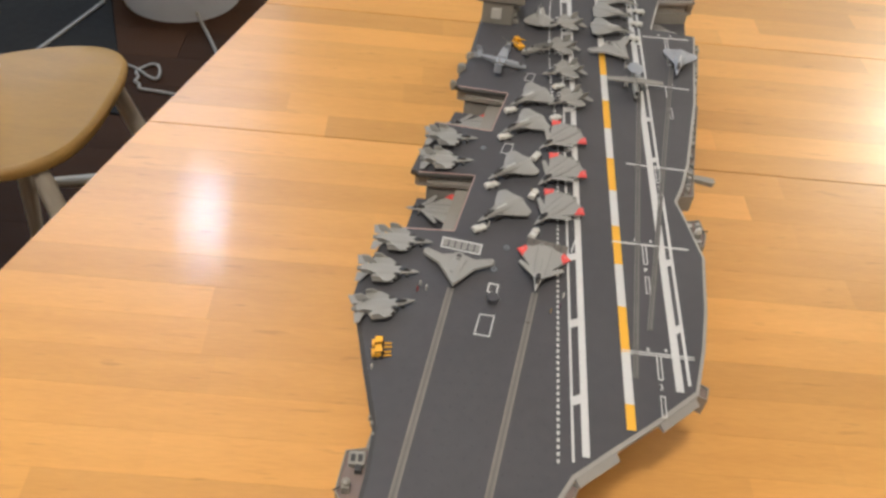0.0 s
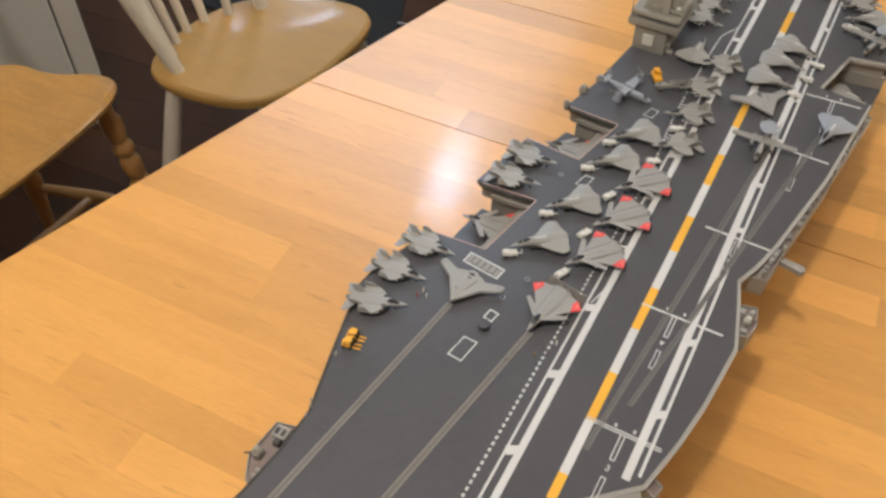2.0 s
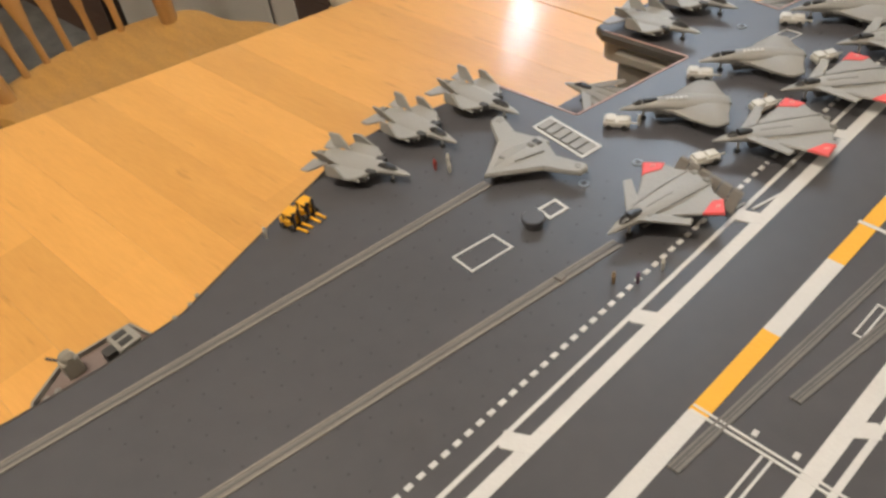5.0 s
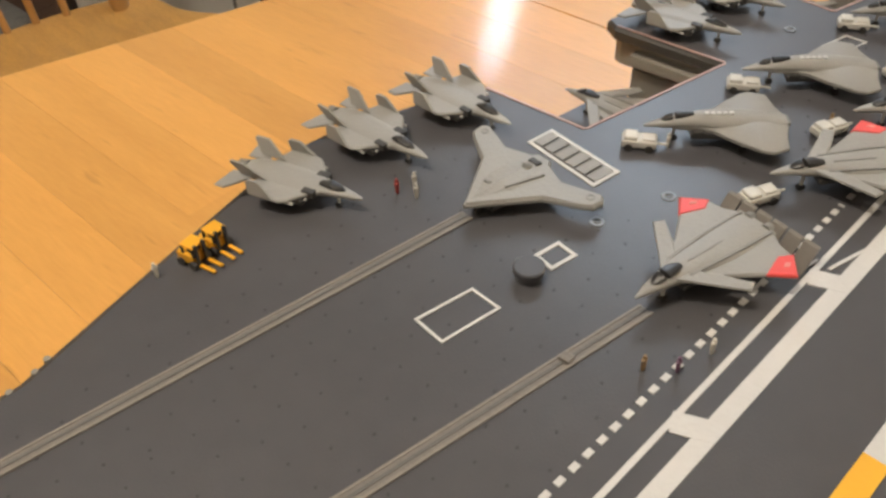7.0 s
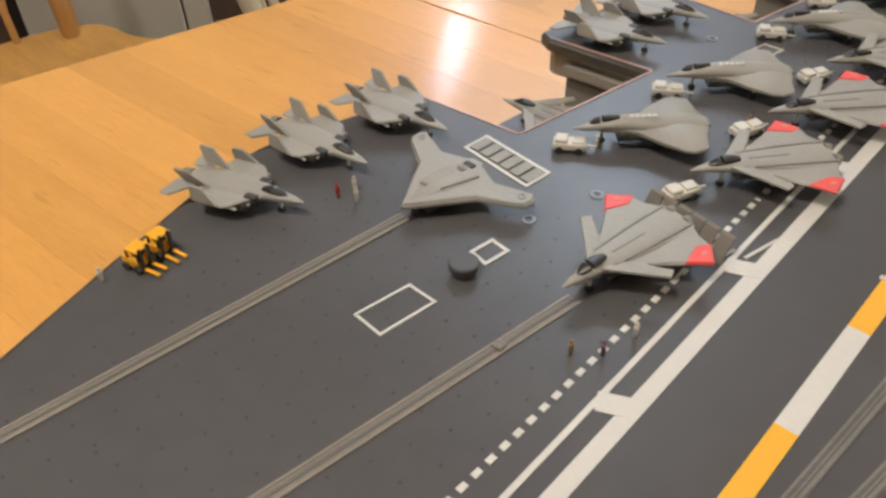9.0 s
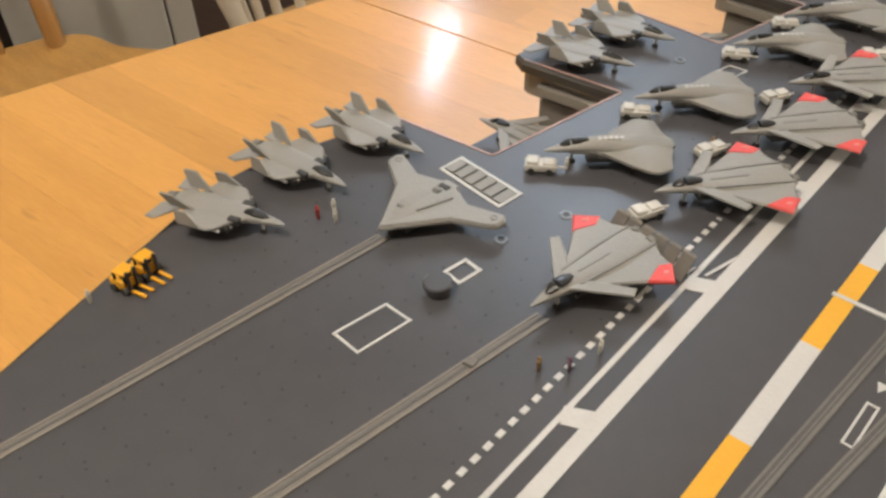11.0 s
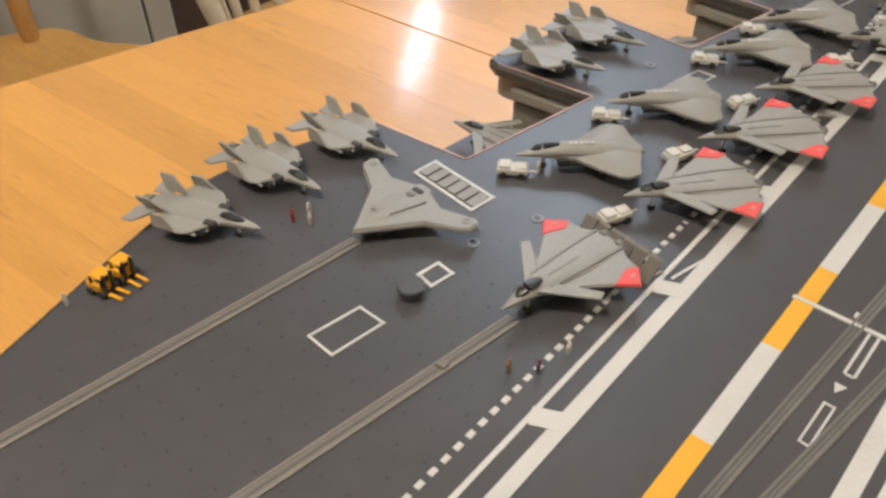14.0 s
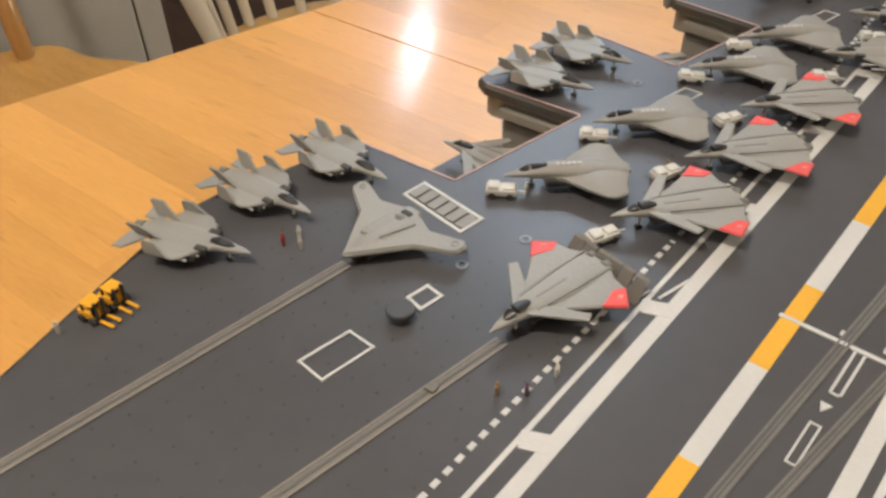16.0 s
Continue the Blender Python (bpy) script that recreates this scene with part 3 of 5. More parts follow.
# foul line of short dashes
FOUL = [(0.1238, 0.3765), (0.1374, 0.5700), (0.1440, 0.6600), (0.1450, 0.7000), (0.1440, 0.7450), (0.1455, 0.7900)]
carry = 0.0
for a, b in zip(FOUL, FOUL[1:]):
    L = (Vector(b) - Vector(a)).length
    s = carry
    while s < L:
        strip("runway_dash", lerp(a, b, s / L), lerp(a, b, min(1.0, (s + 0.0024) / L)), 0.0016, M_WHITE)
        s += 0.0046
    carry = s - L
FOUL_AFT = [(0.1459, 0.7945), (0.1501, 0.8593), (0.1536, 0.8927), (0.1653, 0.9139), (0.1706, 0.9792)]
for a, b in zip(FOUL_AFT, FOUL_AFT[1:]):
    L = (Vector(b) - Vector(a)).length
    for k in range(int(L / 0.0046)):
        strip("runway_dash", lerp(a, b, k * 0.0046 / L), lerp(a, b, (k * 0.0046 + 0.0030) / L), 0.0014, M_WHITE)
# cross lines, ladders and worn arresting tracks
strip("cross_line", (0.1703, 0.4600), (0.2165, 0.4575), 0.0008, M_WHITE, 0.0004)
strip("cross_line", (0.1703, 0.4582), (0.2165, 0.4557), 0.0008, M_WHITE, 0.0004)
for a, b in (((0.1755, 0.5575), (0.2304, 0.5542)), ((0.1974, 0.6462), (0.2438, 0.6426)), ((0.2230, 0.7590), (0.2679, 0.7547)), ((0.2379, 0.8379), (0.2820, 0.8375))):
    strip("cross_line", a, b, 0.0015, M_WHITE, 0.0004)


def outline(name, pts, w, mat=None):
    for i in range(len(pts)):
        a, b = Vector(pts[i]), Vector(pts[(i + 1) % len(pts)])
        u = (b - a).normalized() * (w / 2)
        strip(name, tuple(a - u), tuple(b + u), w, mat or M_WHITE, 0.0003 + 0.00008 * (i % 2))


def slim(c, d, length, w):
    d = Vector(d).normalized()
    n = Vector((d.y, -d.x)) * w / 2
    c = Vector(c)
    return [tuple(c - n), tuple(c + n), tuple(c + n + d * length), tuple(c - n + d * length)]


def numeral(char, x, y, size, turn):
    cu = bpy.data.curves.new("numeral", "FONT")
    cu.body, cu.size, cu.extrude, cu.align_x, cu.align_y = char, size, 0.0001, "CENTER", "CENTER"
    tmp = new("numeral_outline", cu)
    dg = bpy.context.evaluated_depsgraph_get()
    me = bpy.data.meshes.new_from_object(tmp.evaluated_get(dg))
    bpy.data.objects.remove(tmp)
    me.materials.clear()
    me.materials.append(M_WHITE)
    ob = new("numeral", me)
    ob.parent = deck
    ob.matrix_local = pose(x, y, DECK + 0.0002, 0, 0, turn)
    ob["label"] = "white painted deck numeral " + char


LD = (0.075, 0.98)
for x, y, char in ((0.1937, 0.4572, "3"), (0.1985, 0.5558, "4"), (0.2215, 0.6442, "5"), (0.2480, 0.7568, "6"), (0.2600, 0.8380, "")):
    for dx in (-0.006, 0.0055):
        strip("letter_box", (x + dx, y + 0.0034), (x + dx, y + 0.0056), 0.0016, M_WHITE)
    for w in (-0.0013, 0.0013):
        strip("ladder_mark", (x + w, y), (x + w - 0.0013, y - 0.0185), 0.0008, M_WHITE)
    strip("ladder_mark", (x - 0.0026, y - 0.0185), (x - 0.0002, y - 0.0187), 0.0008, M_WHITE)
    outline("ladder_mark", slim((x - 0.0034, y - 0.0460), LD, 0.0150, 0.0026), 0.0006)
    if char in ("3", "4", "5"):
        if char == "4":
            part("numeral", prism([(x - 0.0036, y - 0.0228), (x - 0.0026, y - 0.0264), (x - 0.0004, y - 0.0230)], DECK - 0.0002, DECK + 0.0003), M_WHITE, deck, "small white triangle mark")
            continue
        numeral(char, x - 0.0020, y - 0.0245, 0.0062, -4)
for a, b in (((0.1765, 0.4386), (0.2240, 0.7600)), ((0.1912, 0.4777), (0.2580, 0.7900))):
    strip("worn_track", a, b, 0.0036, M_SMEAR, 0.00038)
    for off, w in ((-0.0014, 0.0006), (-0.0001, 0.0003), (0.0010, 0.0008)):
        strip("worn_streak", (a[0] + off, a[1]), (b[0] + off * 1.3, b[1]), w, M_FADED, 0.00050)
# catapults
for a, b in (((0.0020, 0.1900), (0.0608, 0.5025)), ((0.0480, 0.1900), (0.1172, 0.5030))):
    strip("catapult_track", a, b, 0.0044, M_TRACK, 0.0003)
    for off in (-0.0018, 0.0018):
        strip("catapult_edge", (a[0] + off, a[1]), (b[0] + off, b[1]), 0.0007, M_TRACKRIM, 0.0005)
    strip("catapult_slot", a, b, 0.0008, M_SLOT, 0.0005)
part("catapult_shuttle", block(0.1100, 0.1130, 0.4768, 0.4795, DECK, DECK + 0.0012, 0.0003), M_TRACK, deck)
outline("deck_box", [(0.0803, 0.4815), (0.0895, 0.4807), (0.0860, 0.4637), (0.0764, 0.4650)], 0.0008)
outline("deck_box", [(0.0869, 0.5090), (0.0929, 0.5079), (0.0912, 0.5001), (0.0853, 0.5016)], 0.0011)
outline("deck_box", [(0.0978, 0.6482), (0.1014, 0.6598), (0.1084, 0.6595), (0.1050, 0.6472)], 0.0006)
outline("deck_box", [(0.1210, 0.7500), (0.1245, 0.7610), (0.1310, 0.7600), (0.1280, 0.7490)], 0.0006)
for x, y in ((0.0993, 0.5439), (0.0899, 0.5225), (0.0841, 0.6526)):
    outline("ring_mark", [(x + 0.0016 * math.cos(k * math.pi / 5), y + 0.0016 * math.sin(k * math.pi / 5)) for k in range(10)], 0.0008, M_RING)
strip("taxi_mark", (0.1450, 0.5435), (0.1490, 0.5560), 0.0009, M_WHITE, 0.0004)
strip("taxi_mark", (0.1392, 0.5385), (0.1414, 0.5450), 0.0008, M_WHITE, 0.0004)
strip("taxi_mark", (0.1340, 0.5255), (0.1342, 0.5300), 0.0008, M_WHITE, 0.0004)
# lowered blast deflector with five panels in a white border
G = [(0.0551, 0.5495), (0.0820, 0.5446), (0.0802, 0.5352), (0.0535, 0.5405)]
outline("deflector_border", G, 0.0012)
for k in range(6):
    a, b = lerp(G[0], G[1], (k + 0.5) / 6), lerp(G[3], G[2], (k + 0.5) / 6)
    strip("deflector_panel", lerp(a, b, 0.12), lerp(a, b, 0.88), 0.0036, M_FLAP, 0.0006)
# raised blast deflector
for k in range(6):
    a = lerp((0.1125, 0.5440), (0.1408, 0.5372), (k + 0.06) / 6)
    b = lerp((0.1125, 0.5440), (0.1408, 0.5372), (k + 0.94) / 6)
    u = (Vector(b) - Vector(a)).normalized()
    n = Vector((-u.y, u.x))
    bm = bmesh.new()
    lo = [Vector((*a, DECK)), Vector((*b, DECK))]
    hi = [v + Vector((*(n * 0.0045), 0.0062)) for v in lo]
    hi2 = [v + Vector((*(n * 0.0009), 0.0004)) for v in hi]
    lo2 = [v + Vector((*(n * 0.0012), 0)) for v in lo]
    loft([[lo[0], lo[1], hi[1], hi[0]], [lo2[0], lo2[1], hi2[1], hi2[0]]], bm)
    part("deflector_panel", bm, M_TRACK, deck, "raised tan blast deflector panel")
capstan = bmesh.new()
loft([[(0.0885 + r * math.cos(k * math.pi / 12), 0.4940 + r * math.sin(k * math.pi / 12), z) for k in range(24)] for r, z in ((0.0034, DECK), (0.0034, DECK + 0.0022), (0.0042, DECK + 0.0026), (0.0042, DECK + 0.0038), (0.0038, DECK + 0.0042))], capstan)
part("deck_capstan", capstan, M_DECK, ship, "round dark grey raised deck fitting", True)
# tie-down sockets
pad = prism([(0.00042 * math.cos(k * math.pi / 3), 0.00042 * math.sin(k * math.pi / 3)) for k in range(6)], -0.0001, 0.00012)
sock = part("tie_down", pad, M_SOCKET, deck)
sock.location = (0.060, 0.400, DECK)
count = 0
for iy in range(26):
    for ix in range(14):
        x, y = 0.024 + ix * 0.0085 + (iy % 2) * 0.004, 0.350 + iy * 0.0085
        if x < 0.030 + max(0, y - 0.52) * 1.6 or x > 0.122 + (y - 0.35) * 0.07 or count > 250:
            continue
        o = sock.copy()
        scene.collection.objects.link(o)
        o.location = (x, y, DECK)
        count += 1

far_sockets = bmesh.new()
for iy in range(24):
    for ix in range(12):
        x, y = 0.040 + ix * 0.0085 + (iy % 2) * 0.004 + (y - 0.57) * 0.12, 0.571 + iy * 0.0085
        if x < 0.084 + (y - 0.57) * 0.16 or x > 0.137 + (y - 0.57) * 0.07:
            continue
        prism([(x + 0.00045 * math.cos(k * math.pi / 3), y + 0.00045 * math.sin(k * math.pi / 3)) for k in range(6)], DECK - 0.0001, DECK + 0.00012, far_sockets)
tagged(part("tie_downs", far_sockets, M_SOCKET, deck), kind="stuff")

# sponsons, galleries and small fittings along the deck edge


def sponson(pts, z0, z1, label):
    ob = part("sponson", prism(pts, z0, z1), M_SLAB, ship, label)
    part("sponson_floor", prism(shrunk(pts, 0.0010), z1 - 0.0004, z1 + 0.0003), M_SPON, ob)
    wall = bmesh.new()
    inner = shrunk(pts, 0.0008)
    for i in range(len(pts)):
        j = (i + 1) % len(pts)
        prism([pts[i], pts[j], inner[j], inner[i]], z1, z1 + 0.0022, wall)
    part("parapet", wall, M_SLAB, ob)
    return ob


sp = sponson([(0.0150, 0.3350), (0.0075, 0.3400), (0.0005, 0.3540), (0.0040, 0.3790), (0.0170, 0.3815), (0.0195, 0.3640)], DECK - 0.020, DECK - 0.006, "grey gun sponson beside the bow")
part("gun_mount", block(0.0040, 0.0085, 0.3530, 0.3590, DECK - 0.006, DECK + 0.001, 0.0006), M_SLAB, sp)
part("gun_turret", body([(-0.0024, 0.0010, -0.001, 0.002), (-0.0010, 0.0024, -0.001, 0.0034), (0.0012, 0.0024, -0.001, 0.0034), (0.0026, 0.0012, -0.001, 0.002)], 10), M_TOWER, sp, smooth=True).location = (0.0062, 0.3560, DECK + 0.0008)
part("raft_canister", rod((0.0095, 0.3440, DECK - 0.0047), (0.0125, 0.3440, DECK - 0.0047), 0.0012), M_FLAP, sp)
part("raft_canister", rod((0.0095, 0.3480, DECK - 0.0047), (0.0125, 0.3480, DECK - 0.0047), 0.0012), M_FLAP, sp)
part("gun_barrel", rod((0.0035, 0.3540, DECK), (0.0000, 0.3515, DECK + 0.001), 0.0005), M_DARK, sp)
part("locker", block(0.0062, 0.0156, 0.3690, 0.3775, DECK - 0.006, DECK - 0.0012, 0.0008), M_SLAB, sp)
for x in (0.0088, 0.0128):
    part("locker_hatch", block(x - 0.0013, x + 0.0013, 0.3706, 0.3752, DECK - 0.0016, DECK - 0.0009, 0.0002), M_DARK, sp, "dark hatch opening")
part("locker", block(0.0100, 0.0140, 0.3650, 0.3690, DECK - 0.006, DECK - 0.001, 0.0004), M_DARK, sp)
for x, y in ((0.0195, 0.3960), (0.0180, 0.4000), (0.0205, 0.3890)):
    part("bollard", rod((x - 0.0022, y, DECK - 0.005), (x - 0.0022, y, DECK - 0.0008), 0.0009), M_SLAB, ship)
for pts in ([(0.2370, 0.5630), (0.2330, 0.5890), (0.2470, 0.5920), (0.2495, 0.5760), (0.2455, 0.5640)], [(0.2140, 0.4330), (0.2180, 0.4420), (0.2240, 0.4380), (0.2210, 0.4290)], [(0.2345, 0.6170), (0.2375, 0.6239), (0.2470, 0.6514), (0.2536, 0.6480), (0.2478, 0.6180)],
            [(0.2470, 0.6520), (0.2682, 0.7400), (0.2740, 0.7390), (0.2536, 0.6485)], [(0.2680, 0.7360), (0.2890, 0.8380), (0.2930, 0.8370), (0.2720, 0.7350)], [(0.2910, 0.9600), (0.2985, 0.9200), (0.3050, 0.9210), (0.2970, 0.9620)],
            [(0.1212, 0.3540), (0.1310, 0.3693), (0.1360, 0.3650), (0.1280, 0.3500)]):
    sponson(pts, DECK - 0.020, DECK - 0.007, "grey gallery along the deck edge")
for k in range(9):
    a = lerp((0.2490, 0.6560), (0.2890, 0.8350), (k + 0.5 + 0.25 * math.sin(k * 2.4)) / 9)
    part("raft_canister", rod((a[0] + 0.0030, a[1], DECK - 0.0055), (a[0] + 0.0042, a[1] + 0.0055, DECK - 0.0055), 0.0013), M_RIDGE, ship)
part("outrigger", prism([(0.2510, 0.6455), (0.2685, 0.6405), (0.2708, 0.6425), (0.2705, 0.6462), (0.2690, 0.6472), (0.2525, 0.6502)], DECK - 0.013, DECK - 0.009), M_SLAB, ship, "dark grey outrigger platform")
prand = random.Random(4)
for k in range(26):
    s = (k + prand.uniform(0.2, 0.8)) / 26
    q = lerp((0.2420, 0.6190), (0.2500, 0.6480), s / 0.35) if s < 0.35 else lerp((0.2525, 0.6530), (0.2915, 0.8360), (s - 0.35) / 0.65)
    w, l, h = prand.uniform(0.0008, 0.0018), prand.uniform(0.0010, 0.0030), prand.uniform(0.0020, 0.0060)
    part("deck_edge_locker", block(q[0] - w, q[0] + w, q[1] - l, q[1] + l, DECK - 0.007, DECK - 0.007 + h, 0.0003), prand.choice((M_SLAB, M_RIM, M_SEAM)), ship)
gun = part("gun_mount", rod((0.2425, 0.5760, DECK - 0.007), (0.2425, 0.5760, DECK - 0.003), 0.0030, 0.0026, 12), M_SLAB, ship, "grey close-in gun on its port sponson")
part("gun_turret", body([(-0.0024, 0.0010, -0.001, 0.002), (-0.0010, 0.0022, -0.001, 0.0048), (0.0012, 0.0022, -0.001, 0.0048), (0.0026, 0.0012, -0.001, 0.002)], 10), M_PALE, gun, smooth=True).location = (0.2425, 0.5760, DECK - 0.0032)
part("gun_barrel", rod((0.2440, 0.5760, DECK - 0.0010), (0.2485, 0.5745, DECK + 0.0002), 0.0005), M_DARK, gun)
for x, y, w, l in ((0.2420, 0.5680, 0.0020, 0.0016), (0.2380, 0.5840, 0.0018, 0.0024), (0.2445, 0.5860, 0.0014, 0.0020)):
    part("deck_edge_locker", block(x - w, x + w, y - l, y + l, DECK - 0.007, DECK - 0.0035, 0.0003), M_RIM, ship)
for p, q in (((0.1318, 0.3700), (0.1570, 0.3886)), ((0.1855, 0.4096), (0.2110, 0.4300))):
    u = (Vector(q) - Vector(p)).normalized()
    o = Vector((u.y, -u.x))
    p, q = Vector(p) + o * 0.0028, Vector(q) + o * 0.0028
    part("bow_fascia", loft([[(*v, DECK - 0.0012), (*(v + o * 0.0042), DECK - 0.0044), (*(v + o * 0.0042), DECK - 0.0056), (*v, DECK - 0.0050)] for v in (p, q)]), M_RIM, ship, "sloping pale grey panel under the bow edge")
for x, y, w in ((0.0620, 0.7370, 0.0055), (0.0690, 0.7600, 0.0078), (0.0765, 0.7810, 0.0064)):
    part("edge_dome", body([(-w * 0.5, w * 0.2, 0, w * 0.5), (-w * 0.3, w * 0.4, -0.004, w * 0.9), (0, w * 0.45, -0.005, w), (w * 0.3, w * 0.4, -0.004, w * 0.9), (w * 0.5, w * 0.2, 0, w * 0.5)]), M_SLAB, ship, smooth=True).location = (x - 0.003, y, DECK - 0.002)

# island
island = part("island", block(-0.0125, 0.0150, 0, 0.042, 0, 0.0225, 0.0006), M_TOWER, ship, "warm grey island superstructure with overhanging bridge and mast")
island.matrix_local = pose(0.0968, 0.8390, DECK, 0, 0, -4) @ Matrix.Diagonal((1.06, 1.0, 1.0, 1.0))
part("radar_panel", block(-0.0045, 0.0045, -0.0009, 0.0006, 0.0060, 0.0165, 0.0004), M_PALE, island, "pale flat radar panel")
# black slab draws the shadow line under the bridge overhang
part("shadow_gap", block(-0.0165, 0.0215, -0.0008, 0.0410, 0.0222, 0.0242), M_DARK, island)
part("bridge_deck", block(-0.0190, 0.0235, -0.0025, 0.0440, 0.0238, 0.0300, 0.0006), M_TOWER, island)
part("window_band", block(-0.0175, 0.0225, -0.0015, 0.0400, 0.0298, 0.0312), M_SEAM, island)
for z, x1 in ((0.0085, 0.0185), (0.0150, 0.0205), (0.0195, 0.0215)):
    part("side_ledge", block(0.0115, x1, 0.0030, 0.0300, z, z + 0.0016, 0.0003), M_TOWER, island)
    part("side_room", block(0.0115, x1 - 0.0030, 0.0045, 0.0280, z - 0.0045, z + 0.0002, 0.0003), M_SLAB, island)
part("shadow_gap", block(-0.0160, 0.0205, 0.0005, 0.0385, 0.0300, 0.0330), M_DARK, island)
part("upper_bridge", block(-0.0180, 0.0225, -0.0015, 0.0420, 0.0328, 0.0375, 0.0018), M_TOWER, island)
part("bridge_tower", loft([[(-hx + o, y0, z), (hx + o, y0, z), (hx + o, y1, z), (-hx + o, y1, z)] for z, hx, o, y0, y1 in ((0.0298, 0.0115, 0.0, 0.003, 0.032), (0.0420, 0.0100, 0.0010, 0.005, 0.030), (0.0540, 0.0075, 0.0030, 0.008, 0.026))]), M_TOWER, island)
part("tower_panel", block(-0.0035, 0.0040, 0.0036, 0.0060, 0.0340, 0.0430, 0.0004), M_SLAB, island)
part("side_tower", block(0.0090, 0.0195, 0.0100, 0.0340, 0.0298, 0.0400, 0.0008), M_TOWER, island)
part("side_gallery", block(0.0080, 0.0215, 0.0070, 0.0360, 0.0385, 0.0402, 0.0004), M_SLAB, island)
part("side_room", block(0.0090, 0.0180, 0.0110, 0.0300, 0.0400, 0.0490, 0.0008), M_TOWER, island)
part("mast_block", block(-0.0010, 0.0090, 0.0100, 0.0240, 0.0535, 0.0640, 0.0008), M_SLAB, island)
part("mast", turned((0.0045, 0.0165, 0.0630), (0.0045, 0.0165, 0.0950), [(0, 0.0050), (0.4, 0.0036), (0.45, 0.0052), (0.55, 0.0050), (0.6, 0.0022), (1, 0.0009)], 10), M_SLAB, island)
for z, w in ((0.0700, 0.020), (0.0780, 0.014), (0.0850, 0.008)):
    part("yardarm", rod((0.0045 - w * 0.7, 0.0165, z), (0.0045 + w, 0.0165, z + 0.001), 0.0008), M_SLAB, island)
for x, y, z, r in ((-0.0060, 0.0070, 0.0505, 0.0030), (0.0150, 0.0130, 0.0505, 0.0022), (0.0175, 0.0090, 0.0415, 0.0018), (-0.0160, 0.0050, 0.0325, 0.0020)):
    part("radome", body([(-r, r * 0.4, 0, r * 1.2), (-r * 0.6, r * 0.9, -0.001, r * 1.7), (0, r, -0.001, r * 2), (r * 0.6, r * 0.9, -0.001, r * 1.7), (r, r * 0.4, 0, r * 1.2)], 12, 0.9), M_PALE, island, smooth=True).location = (x, y, z)
crand = random.Random(9)
for k in range(22):
    x, y = (crand.uniform(0.0120, 0.0190), crand.uniform(0.0, 0.036)) if k < 12 else (crand.uniform(-0.0185, -0.0120), crand.uniform(0.0, 0.036))
    z = crand.choice((0.0, 0.0100, 0.0165)) if k < 12 else 0.0298
    w, h = crand.uniform(0.0010, 0.0026), crand.uniform(0.0025, 0.0060)
    part("equipment_box", block(x - w, x + w, y - w, y + w, z, z + h, 0.0003), crand.choice((M_SLAB, M_TOWER, M_SEAM)), island)
for x, y, h in ((-0.0180, 0.001, 0.016), (-0.0165, 0.038, 0.020), (0.0205, 0.010, 0.014)):
    part("whip_antenna", rod((x, y, 0.0298), (x, y, 0.0298 + h), 0.0005, 0.0003, 6), M_SLAB, island)

# ---- aircraft and deck vehicles ----


def plate(pts, thick, bm=None):
    """A thin fin through points in space."""
    P = [Vector(p) for p in pts]
    n = (P[1] - P[0]).cross(P[2] - P[0]).normalized() * (thick / 2)
    return loft([[p - n for p in P], [p + n for p in P]], bm)


def both(name, pts, z0, z1, mat, ob, label=""):
    for side in (pts, mirrored(pts)):
        part(name, prism(side, z0, z1, inset=0.0006, drop=(z1 - z0) * 0.5), mat, ob, label)


def gear(ob, places, top, lift=0.0):
    for o in ob.children:
        o.location.z += lift
    top += lift
    for x, y in places:
        leg = part("landing_gear", rod((x, y, 0.0012), (x, y, top), 0.0005), M_PALE, ob)
        part("wheel", rod((x, y - 0.0006, 0.0012), (x, y + 0.0006, 0.0012), 0.0012, n=10), M_DARK, leg, "black wheel")


